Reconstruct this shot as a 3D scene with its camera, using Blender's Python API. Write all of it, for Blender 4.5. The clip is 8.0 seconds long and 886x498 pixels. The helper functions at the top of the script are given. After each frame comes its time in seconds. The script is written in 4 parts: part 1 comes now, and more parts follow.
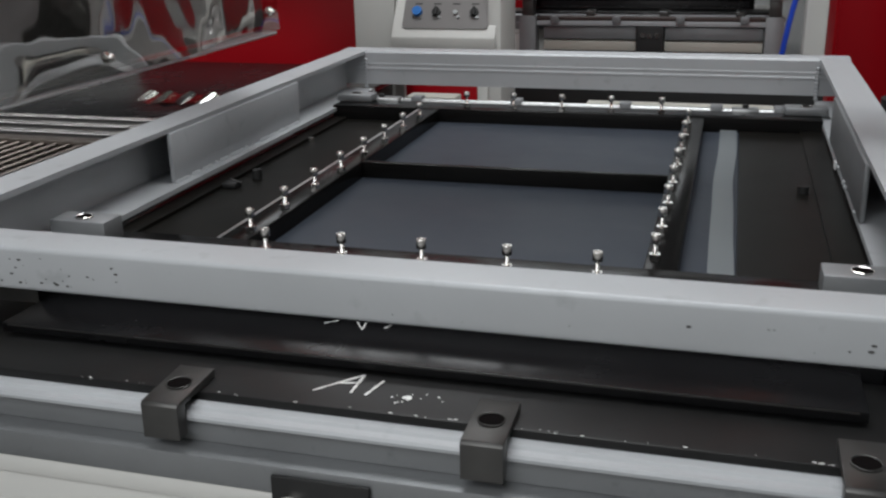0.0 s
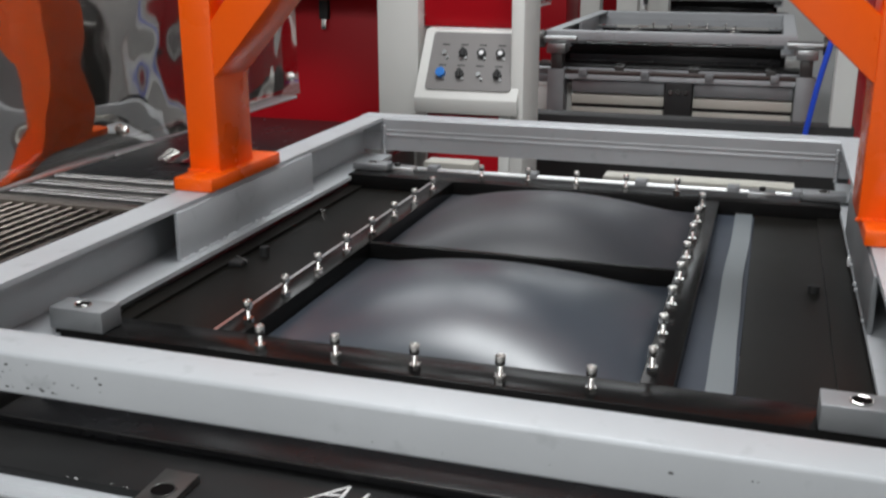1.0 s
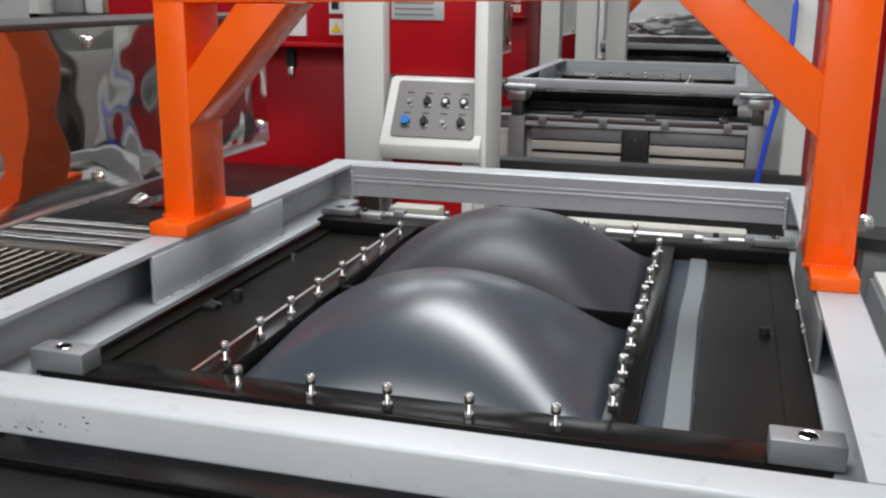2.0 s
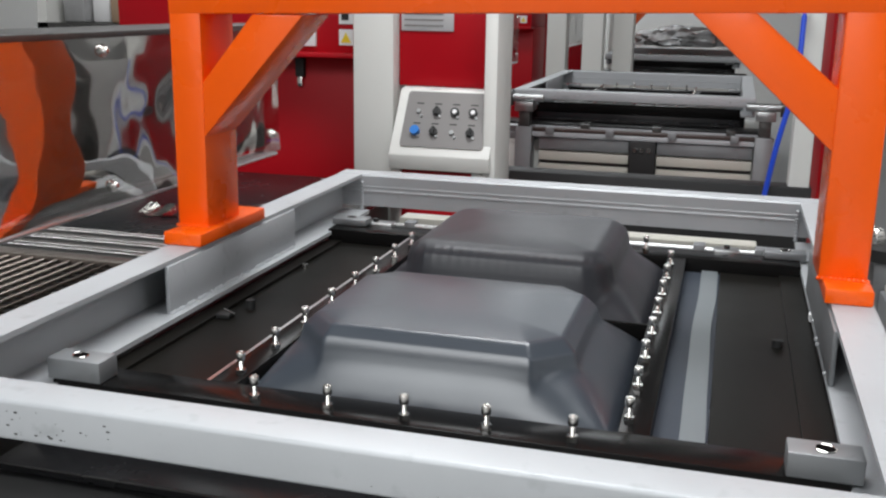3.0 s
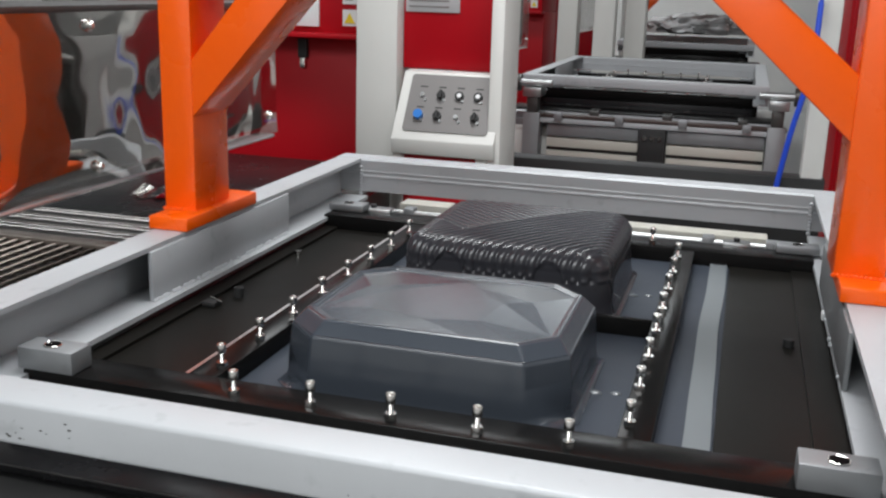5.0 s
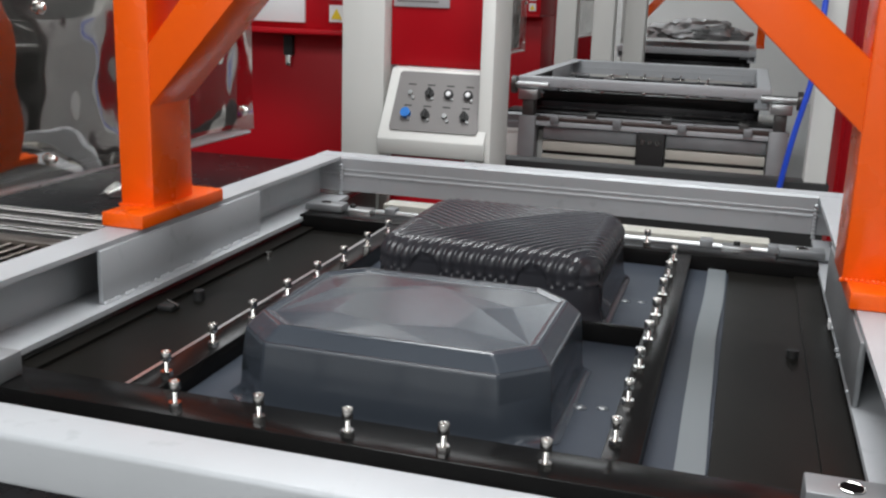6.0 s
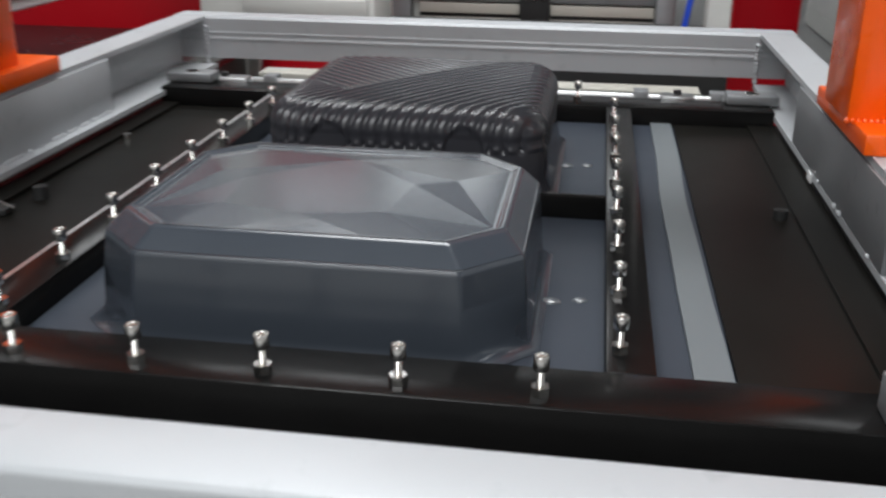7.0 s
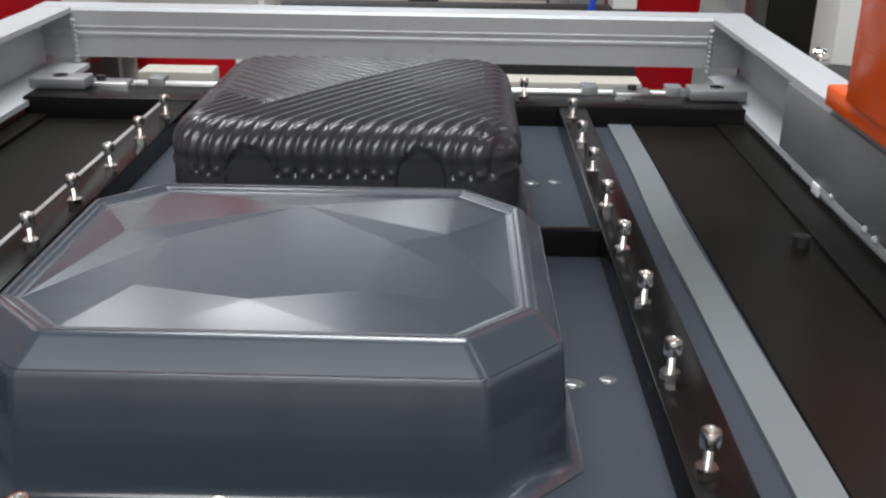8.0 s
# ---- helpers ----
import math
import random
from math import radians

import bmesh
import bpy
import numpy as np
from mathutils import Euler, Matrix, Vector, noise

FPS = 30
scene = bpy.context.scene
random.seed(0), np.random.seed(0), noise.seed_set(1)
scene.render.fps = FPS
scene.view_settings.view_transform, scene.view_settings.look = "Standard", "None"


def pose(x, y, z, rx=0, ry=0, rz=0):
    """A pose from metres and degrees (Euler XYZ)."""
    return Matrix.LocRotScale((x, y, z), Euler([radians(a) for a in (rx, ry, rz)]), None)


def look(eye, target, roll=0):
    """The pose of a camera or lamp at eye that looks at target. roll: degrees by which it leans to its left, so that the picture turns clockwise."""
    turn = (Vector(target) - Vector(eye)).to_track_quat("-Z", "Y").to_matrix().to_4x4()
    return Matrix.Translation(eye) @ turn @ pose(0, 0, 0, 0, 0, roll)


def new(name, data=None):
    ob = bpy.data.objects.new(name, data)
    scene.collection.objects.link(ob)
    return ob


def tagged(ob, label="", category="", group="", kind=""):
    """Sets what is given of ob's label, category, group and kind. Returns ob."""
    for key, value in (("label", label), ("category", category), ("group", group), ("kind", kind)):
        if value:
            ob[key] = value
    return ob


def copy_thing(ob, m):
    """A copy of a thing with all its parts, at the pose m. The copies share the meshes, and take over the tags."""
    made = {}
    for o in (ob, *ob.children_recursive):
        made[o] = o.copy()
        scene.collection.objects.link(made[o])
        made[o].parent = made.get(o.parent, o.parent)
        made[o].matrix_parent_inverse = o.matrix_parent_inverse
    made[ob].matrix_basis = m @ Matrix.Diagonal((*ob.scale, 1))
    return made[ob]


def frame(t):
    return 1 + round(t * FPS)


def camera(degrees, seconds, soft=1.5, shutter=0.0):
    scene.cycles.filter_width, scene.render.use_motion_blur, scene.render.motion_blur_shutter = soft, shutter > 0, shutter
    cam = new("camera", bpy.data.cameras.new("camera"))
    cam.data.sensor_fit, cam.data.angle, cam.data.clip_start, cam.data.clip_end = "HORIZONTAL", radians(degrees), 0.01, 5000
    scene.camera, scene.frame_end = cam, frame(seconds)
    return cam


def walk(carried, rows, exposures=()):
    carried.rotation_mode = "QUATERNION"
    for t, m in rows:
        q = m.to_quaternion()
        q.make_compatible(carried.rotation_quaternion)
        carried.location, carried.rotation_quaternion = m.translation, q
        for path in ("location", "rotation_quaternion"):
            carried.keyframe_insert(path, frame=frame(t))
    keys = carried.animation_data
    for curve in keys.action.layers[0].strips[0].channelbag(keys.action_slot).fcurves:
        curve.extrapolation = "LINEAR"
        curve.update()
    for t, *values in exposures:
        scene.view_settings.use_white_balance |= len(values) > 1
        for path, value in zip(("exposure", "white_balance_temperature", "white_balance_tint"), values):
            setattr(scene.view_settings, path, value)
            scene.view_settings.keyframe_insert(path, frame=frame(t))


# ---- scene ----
cam = camera(47.6, 8.0, soft=2.3, shutter=0.4)
PATH = [
    (0, (0.682, -1.224, 1.457), (0.155, 0.595, 0.814), -1.2),
    (0.5, (0.68, -1.174, 1.494), (0.105, 0.625, 0.837), -0.3),
    (1, (0.717, -1.168, 1.546), (0.125, 0.652, 0.964), -0.1),
    (1.5, (0.726, -1.213, 1.564), (0.205, 0.644, 1.036), 0.5),
    (3, (0.703, -1.247, 1.572), (0.174, 0.621, 1.09), 0.9),
    (3.5, (0.699, -1.243, 1.573), (0.157, 0.62, 1.086), 0.7),
    (4, (0.696, -1.233, 1.571), (0.165, 0.631, 1.075), 0.9),
    (4.5, (0.698, -1.209, 1.566), (0.163, 0.648, 1.052), 1.3),
    (6, (0.706, -1.02, 1.511), (0.16, 0.84, 1.017), 2.0),
    (6.5, (0.666, -0.923, 1.461), (0.14, 0.912, 0.865), 1.8),
    (7, (0.561, -0.735, 1.41), (0.287, 1.111, 0.69), 0.6),
    (7.5, (0.47, -0.577, 1.401), (0.368, 1.272, 0.647), 0.1),
    (8, (0.43, -0.474, 1.391), (0.406, 1.376, 0.631), 0.9),
]
walk(cam, [(t, look(eye, target, roll)) for t, eye, target, roll in PATH], [(0, -0.82), (0.6, -0.70), (1.0, -0.38), (1.5, -0.10), (4.6, -0.12), (6.2, -0.18), (7.0, -0.22), (7.6, 0.10), (8.0, 0.10)])


# ---- world and lamps ----
world = bpy.data.worlds.new("hall_air")
scene.world = world
world.use_nodes = True
bg = world.node_tree.nodes["Background"]
bg.inputs[0].default_value = (0.86, 0.93, 1.0, 1)
bg.inputs[1].default_value = 0.05
scene.view_settings.exposure = 0.0


def unseen_lamp(x, y, z, sx, sy, watts, turn=0, tint=(0.955, 0.98, 1.0)):
    data = bpy.data.lights.new("unseen_ceiling_lamp", "AREA")
    data.shape, data.size, data.size_y, data.energy, data.color = "RECTANGLE", sx, sy, watts, tint
    ob = new("unseen_ceiling_lamp", data)
    ob.matrix_world = pose(x, y, z, 0, 0, turn)
    return ob


# No lamp is in view; these two are placed by the plastic's highlights.
unseen_lamp(0.30, 0.85, 4.2, 2.4, 0.80, 142, -30)
unseen_lamp(-1.5, 4.35, 4.6, 2.4, 0.8, 88)
# Broad unseen lamp, added to light front faces and the shell's chamfer.
unseen_lamp(-0.4, -3.8, 3.9, 3.4, 3.2, 295)
# Unseen side lamps, added as fill for the hood's reflection and the mesh.
unseen_lamp(4.0, -0.6, 4.2, 2.9, 0.40, 25)
unseen_lamp(4.0, 4.0, 4.2, 2.9, 0.40, 40)
unseen_lamp(-4.2, 3.4, 4.2, 2.9, 0.40, 30)


# ---- materials ----
def mat(name, color, rough=0.5, metal=0.0, vary=0.12, scale=8.0, bump=0.0, bscale=200.0, spec=0.5, stain=0.0, stretch=(1, 1, 1), coat=0.0):
    """A surface with blotches at one size, grain at another, and fine relief."""
    m = bpy.data.materials.new(name)
    m.use_nodes = True
    nt = m.node_tree
    b = nt.nodes["Principled BSDF"]
    tc = nt.nodes.new("ShaderNodeTexCoord")
    mp = nt.nodes.new("ShaderNodeMapping")
    mp.inputs["Scale"].default_value = stretch
    nt.links.new(tc.outputs["Object"], mp.inputs[0])
    n1 = nt.nodes.new("ShaderNodeTexNoise")
    n1.inputs["Scale"].default_value, n1.inputs["Detail"].default_value = scale, 4
    n2 = nt.nodes.new("ShaderNodeTexNoise")
    n2.inputs["Scale"].default_value, n2.inputs["Detail"].default_value = bscale, 3
    nt.links.new(mp.outputs[0], n1.inputs[0])
    nt.links.new(mp.outputs[0], n2.inputs[0])
    mix = nt.nodes.new("ShaderNodeMix")
    mix.data_type, mix.blend_type = "RGBA", "MIX"
    lo = [c * (1 - vary) for c in color]
    hi = [min(1, c * (1 + vary)) for c in color]
    mix.inputs["A"].default_value, mix.inputs["B"].default_value = (*lo, 1), (*hi, 1)
    nt.links.new(n1.outputs[0], mix.inputs["Factor"])
    col = mix.outputs["Result"]
    if stain:
        ramp = nt.nodes.new("ShaderNodeValToRGB")
        ramp.color_ramp.elements[0].position, ramp.color_ramp.elements[1].position = 0.62, 0.75
        n3 = nt.nodes.new("ShaderNodeTexNoise")
        n3.inputs["Scale"].default_value, n3.inputs["Detail"].default_value = scale * 4, 6
        nt.links.new(mp.outputs[0], n3.inputs[0])
        nt.links.new(n3.outputs[0], ramp.inputs[0])
        mul = nt.nodes.new("ShaderNodeMath")
        mul.operation = "MULTIPLY"
        mul.inputs[1].default_value = stain
        nt.links.new(ramp.outputs[0], mul.inputs[0])
        mx = nt.nodes.new("ShaderNodeMix")
        mx.data_type = "RGBA"
        nt.links.new(mul.outputs[0], mx.inputs["Factor"])
        nt.links.new(col, mx.inputs["A"])
        mx.inputs["B"].default_value = (*[c * 0.35 for c in color], 1)
        col = mx.outputs["Result"]
    nt.links.new(col, b.inputs["Base Color"])
    b.inputs["Metallic"].default_value = metal
    b.inputs["Specular IOR Level"].default_value = spec
    b.inputs["Coat Weight"].default_value = coat
    b.inputs["Coat Roughness"].default_value = 0.12
    rr = nt.nodes.new("ShaderNodeMapRange")
    rr.inputs["To Min"].default_value, rr.inputs["To Max"].default_value = max(0.02, rough * 0.8), min(1, rough * 1.2)
    nt.links.new(n1.outputs[0], rr.inputs[0])
    nt.links.new(rr.outputs[0], b.inputs["Roughness"])
    if bump:
        bp = nt.nodes.new("ShaderNodeBump")
        bp.inputs["Strength"].default_value, bp.inputs["Distance"].default_value = bump, 0.1 / bscale
        nt.links.new(n2.outputs[0], bp.inputs["Height"])
        nt.links.new(bp.outputs[0], b.inputs["Normal"])
    return m


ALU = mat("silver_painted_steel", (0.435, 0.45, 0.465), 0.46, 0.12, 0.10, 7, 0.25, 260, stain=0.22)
ALU_BRIGHT = mat("bare_aluminium", (0.72, 0.73, 0.74), 0.3, 0.9, 0.08, 12, 0.15, 300, stretch=(1, 8, 8))
STEEL_BLOCK = mat("ground_steel", (0.42, 0.43, 0.43), 0.33, 0.9, 0.12, 30, 0.2, 400, stain=0.2)
STEEL_DARK = mat("oiled_dark_steel", (0.085, 0.083, 0.080), 0.38, 0.6, 0.25, 25, 0.3, 300)
CHROME = mat("nickel_plate", (0.80, 0.78, 0.75), 0.20, 1.0, 0.05, 60)
MIRROR = mat("polished_stainless", (0.86, 0.85, 0.83), 0.05, 1.0, 0.05, 6)
BLACK_PLATE = mat("black_oxide_plate", (0.007, 0.0068, 0.0067), 0.22, 0.0, 0.25, 14, 0.12, 350, spec=0.12, stain=0.15)
BLACK_PANEL = mat("black_rubbed_panel", (0.0078, 0.0073, 0.0063), 0.36, 0.0, 0.45, 6, 0.2, 500, spec=0.10, stain=0.3)
BLACK_WORN = mat("black_worn_plate", (0.016, 0.016, 0.016), 0.36, 0.0, 0.4, 9, 0.2, 350, spec=0.2, stain=0.35)
BLACK_GLOSS = mat("black_gloss_plate", (0.012, 0.012, 0.013), 0.26, 0.0, 0.3, 10, 0.1, 300, spec=0.25, stain=0.25)
BLACK = mat("matt_black", (0.012, 0.012, 0.012), 0.6, 0.0, 0.2, 10)
PLASTIC = mat("grey_abs_sheet", (0.042, 0.050, 0.062), 0.22, 0.0, 0.04, 7, 0.14, 620, spec=0.75)
# The same plastic for the back shell, its dimmer light put into the colour.
PLASTIC_SHADED = mat("shaded_grey_abs_sheet", (0.036, 0.036, 0.042), 0.22, 0.0, 0.04, 7, 0.10, 620, spec=0.55)
SHEET = mat("grained_abs_sheet", (0.036, 0.043, 0.056), 0.50, 0.0, 0.06, 7, 0.1, 620, spec=0.22)
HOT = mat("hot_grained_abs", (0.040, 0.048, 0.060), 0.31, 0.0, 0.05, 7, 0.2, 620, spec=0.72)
# The back bubble of that one sheet, darkened and dulled against highlights.
HOT_SHADED = mat("hot_shaded_grained_abs", (0.035, 0.036, 0.042), 0.38, 0.0, 0.05, 7, 0.2, 620, spec=0.38)
TAPE = mat("grey_strip_film", (0.135, 0.15, 0.158), 0.42, 0.0, 0.05, 7, 0.1, 300)
ORANGE = mat("orange_gloss_enamel", (1.0, 0.118, 0.002), 0.28, 0.0, 0.03, 6, 0.12, 40, spec=0.35, coat=0.12)
RED = mat("red_enamel", (0.38, 0.003, 0.009), 0.40, 0.0, 0.08, 4, 0.1, 60, spec=0.18)
WHITE = mat("warm_white_enamel", (0.67, 0.665, 0.635), 0.4, 0.0, 0.03, 5, 0.1, 80, stain=0.04)
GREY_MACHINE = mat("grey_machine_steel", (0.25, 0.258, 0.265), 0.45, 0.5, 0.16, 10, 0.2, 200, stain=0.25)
PANEL_GREY = mat("brushed_panel_plate", (0.18, 0.17, 0.165), 0.5, 0.2, 0.08, 40, 0.2, 300, stretch=(1, 12, 12))
BLUE = mat("blue_plastic", (0.02, 0.16, 0.50), 0.35, 0.0, 0.05, 8)
BLUE_HOSE = mat("blue_hose", (0.02, 0.07, 0.55), 0.3, 0.0, 0.05, 8)
CHALK = mat("white_chalk", (0.80, 0.80, 0.78), 0.9, 0.0, 0.1, 300, 0.5, 900)
CONCRETE = mat("painted_floor", (0.30, 0.30, 0.295), 0.5, 0.0, 0.15, 1.5, 0.2, 40, stain=0.2)
WALL = mat("hall_wall_paint", (0.66, 0.65, 0.63), 0.8, 0.0, 0.08, 1.2, 0.1, 30)
ROOF = mat("roof_sheeting", (0.15, 0.15, 0.16), 0.6, 0.1, 0.1, 1.0, 0.1, 20)
PAPER = mat("label_film", (0.72, 0.72, 0.72), 0.5, 0.0, 0.04, 20)
GREY_LABEL = mat("grey_name_plate", (0.50, 0.50, 0.51), 0.35, 0.3, 0.05, 20)
YELLOW = mat("warning_yellow", (0.75, 0.55, 0.02), 0.5, 0.0, 0.04, 20)
WRAP = mat("clear_film_bundle", (0.30, 0.30, 0.30), 0.25, 0.0, 0.25, 9, 0.8, 30)
BROWN = mat("cardboard", (0.34, 0.24, 0.16), 0.8, 0.0, 0.1, 10, 0.2, 80)
MESH_WIRE = mat("worn_wire_steel", (0.23, 0.195, 0.17), 0.38, 0.8, 0.3, 25, 0.3, 300)
BROWN_PLATE = mat("brown_worn_plate", (0.06, 0.04, 0.035), 0.5, 0.2, 0.3, 20)
# Near black for the shade inside bolt holes, which are not cut.
BORE_SHADE = mat("bore_shade_black", (0.006, 0.005, 0.005), 0.8, 0.0, 0.2, 30, spec=0.02)
CREAM = mat("cream_enamel", (0.52, 0.50, 0.44), 0.45, 0.0, 0.06, 6, 0.1, 80, stain=0.1)


# ---- building helpers ----
def bm_new():
    return bmesh.new()


def box(bm, x0, x1, y0, y1, z0, z1, bev=0.0, seg=2):
    r = bmesh.ops.create_cube(bm, size=1.0)
    vs = r["verts"]
    for v in vs:
        v.co = Vector(((x0 + x1) / 2 + v.co.x * (x1 - x0), (y0 + y1) / 2 + v.co.y * (y1 - y0), (z0 + z1) / 2 + v.co.z * (z1 - z0)))
    if bev:
        es = list({e for v in vs for e in v.link_edges})
        bmesh.ops.bevel(bm, geom=es, offset=bev, segments=seg, affect="EDGES", profile=0.5)
    return bm


def rod(bm, a, b, r, seg=16, r2=None, cap=True):
    a, b = Vector(a), Vector(b)
    d = b - a
    m = Matrix.Translation((a + b) / 2) @ d.to_track_quat("Z", "Y").to_matrix().to_4x4()
    bmesh.ops.create_cone(bm, cap_ends=cap, segments=seg, radius1=r, radius2=r if r2 is None else r2, depth=d.length, matrix=m)
    return bm


def prism(bm, poly, axis, a, b, bev=0.0):
    """A closed outline drawn out along an axis. poly: pairs in the other two axes, in xyz order."""
    def place(p, c):
        return Vector({"x": (c, p[0], p[1]), "y": (p[0], c, p[1]), "z": (p[0], p[1], c)}[axis])
    v0 = [bm.verts.new(place(p, a)) for p in poly]
    v1 = [bm.verts.new(place(p, b)) for p in poly]
    fs = [bm.faces.new(v0[::-1]), bm.faces.new(v1)]
    n = len(poly)
    for i in range(n):
        fs.append(bm.faces.new((v0[i], v0[(i + 1) % n], v1[(i + 1) % n], v1[i])))
    bmesh.ops.recalc_face_normals(bm, faces=fs)
    if bev:
        bmesh.ops.bevel(bm, geom=list({e for f in fs for e in f.edges}), offset=bev, segments=2, affect="EDGES", profile=0.5)
    return bm


def part(name, bm, material, parent=None, label="", smooth=35):
    me = bpy.data.meshes.new(name)
    bm.to_mesh(me)
    bm.free()
    me.materials.append(material)
    if smooth < 0:
        me.polygons.foreach_set("use_smooth", [True] * len(me.polygons))
    elif smooth:
        for p in me.polygons:
            p.use_smooth = True
        me.set_sharp_from_angle(angle=radians(smooth))
    ob = new(name, me)
    if parent is not None:
        ob.parent = parent
    if label:
        ob["label"] = label
    return ob


def thing(name, label, category, at=(0, 0, 0), group="", kind=""):
    ob = new(name)
    ob.empty_display_size = 0.05
    ob.location = at
    return tagged(ob, label, category, group, kind)


def share(name, me, parent, loc, rot=(0, 0, 0)):
    ob = new(name, me)
    ob.parent = parent
    ob.location, ob.rotation_euler = loc, [radians(a) for a in rot]
    return ob


def one(name, bm, material, label, category, kind="", group="", smooth=35):
    return tagged(part(name, bm, material, None, "", smooth), label, category, group, kind)


# ---- hall ----
one("floor", box(bm_new(), -7, 7, -6, 16, -0.1, 0), CONCRETE, "grey painted concrete factory floor", "floor", "structure")
one("wall_north", box(bm_new(), -7, 7, 16, 16.2, 0, 5), WALL, "pale grey hall wall", "wall", "structure")
one("wall_south", box(bm_new(), -7, 7, -6.2, -6, 0, 5), WALL, "pale grey hall wall", "wall", "structure")
one("wall_west", box(bm_new(), -7.2, -7, -6, 16, 0, 5), WALL, "pale grey hall wall", "wall", "structure")
one("wall_east", box(bm_new(), 7, 7.2, -6, 16, 0, 5), WALL, "pale grey hall wall", "wall", "structure")
# Unseen glowing roof strips, added to brighten the shell tops and far wall.
ROOF_GLOW = bpy.data.materials.new("unseen_roof_glow")
ROOF_GLOW.use_nodes = True
ROOF_GLOW.node_tree.nodes["Principled BSDF"].inputs["Base Color"].default_value = (0.8, 0.82, 0.84, 1)
ROOF_GLOW.node_tree.nodes["Principled BSDF"].inputs["Emission Color"].default_value = (0.92, 0.97, 1.0, 1)
ROOF_GLOW.node_tree.nodes["Principled BSDF"].inputs["Emission Strength"].default_value = 3.4
for k, ys in enumerate((10.6, 12.6, 14.2)):
    one("skylight_%d" % (k + 1), box(bm_new(), -5.0, 0.4, ys, ys + 1.7, 4.97, 4.995), ROOF_GLOW, "unseen glowing white roof strip added to brighten reflections", "skylight", "structure")
one("ceiling", box(bm_new(), -7.2, 7.2, -6.2, 16.2, 5, 5.2), ROOF, "grey sheet-metal hall roof", "ceiling", "structure")

ZT = 1.095          # top of the clamping frame
ZP = 1.0            # top of the black clamp plate
ZS = 0.967          # level of the plastic sheet


# ---- clamping frame ----
def clamp_frame():
    f = thing("clamping_rig", "silver painted steel clamping frame with welded gussets and corner blocks", "machine frame")
    part("front_beam", box(bm_new(), -0.345, 0.957, -0.302, -0.236, 1.042, ZT, 0.006, 3), ALU, f)
    chips = random.Random(21)
    bm = bm_new()
    for k in range(34):
        cx = -0.13 + 0.16 * chips.random() if k < 24 else 0.25 + 0.6 * chips.random()
        cz = 1.052 + 0.032 * chips.random() ** 1.5
        r = 0.0005 + 0.0017 * chips.random() ** 2
        m = Matrix.Translation((cx, -0.3023, cz)) @ pose(0, 0, 0, 90) @ Matrix.Diagonal((1.6, 0.8, 1, 1))
        bmesh.ops.create_circle(bm, cap_ends=True, segments=7, radius=r, matrix=m)
    tagged(part("paint_chips", bm, STEEL_DARK, f, "dark chips in the silver paint", smooth=0), kind="stuff")
    bm = bm_new()
    prism(bm, [(1.362, 1.006), (1.362, 1.044), (1.3608, 1.0455), (1.3608, 1.050), (1.362, 1.0515), (1.362, 1.058), (1.3612, 1.059), (1.3612, 1.062),
               (1.362, 1.063), (1.362, ZT - 0.005), (1.367, ZT), (1.427, ZT), (1.432, ZT - 0.005), (1.432, 1.006)], "x", -0.345, 0.957)
    part("back_beam", bm, ALU, f)
    # side channels, open towards the middle
    for s, x0, name in ((1, -0.345, "left_channel"), (-1, 0.957, "right_channel")):
        lip = 0.092 if s > 0 else 0.074
        pts = [(0, 0.985), (0, ZT - 0.004), (0.004, ZT), (0.07, ZT), (0.07, ZT - 0.009), (0.012, ZT - 0.009), (0.012, 0.994), (lip, 0.994), (lip, 0.985)]
        part(name, prism(bm_new(), [(x0 + s * px, pz) for px, pz in pts], "y", -0.236, 1.362), ALU, f)
        xi = x0 + s * 0.066
        bm = bm_new()
        box(bm, min(xi, xi + s * 0.008), max(xi, xi + s * 0.008), 0.335, 0.90, 0.9945, ZT - 0.0095, 0.0015)
        # The right gusset plate takes a darker grey than the left.
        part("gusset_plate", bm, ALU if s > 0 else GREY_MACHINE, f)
        # weld seam, a row of small beads
        bm = bm_new()
        rng = random.Random(3)
        for k in range(56):
            y = 0.34 + k * 0.01
            if rng.random() < (0.8 if s > 0 else 0.12):
                bmesh.ops.create_icosphere(bm, subdivisions=1, radius=0.0035 + rng.random() * 0.002, matrix=Matrix.Translation((xi + s * 0.009, y, 0.9955)))
        tagged(part("weld_seam", bm, ALU, f), kind="stuff")
        # corner blocks
        for yb, zb in ((0.0, 1.034), (1.15, 1.018)):
            xa = x0 + s * (0.075 if s > 0 else 0.060)
            bm = bm_new()
            box(bm, min(xa, xa + s * 0.092), max(xa, xa + s * 0.092), yb - 0.022, yb + 0.026, zb - (0.034 if yb < 1 else 0.0175), zb, 0.0025)
            blk = part("corner_block", bm, GREY_MACHINE, f, "ground steel clamp block")
            bm = bm_new()
            cx = xa + s * 0.046
            # A flat dark disc in place of the recess's shade.
            rod(bm, (cx, yb, zb + 0.0002), (cx, yb, zb + 0.0012), 0.013, 24)
            part("recess_shade_disc", bm, BORE_SHADE, blk)
            bm = bm_new()
            for k in range(24):
                a0, a1 = k * math.tau / 24, (k + 1) * math.tau / 24
                rod(bm, (cx + 0.0125 * math.cos(a0), yb + 0.0125 * math.sin(a0), zb + 0.0015), (cx + 0.0125 * math.cos(a1), yb + 0.0125 * math.sin(a1), zb + 0.0012), 0.0008, 6)
            part("bolt_rim", bm, CHROME, blk)
        # corner welds
        for yw in (1.355,):
            bm = bm_new()
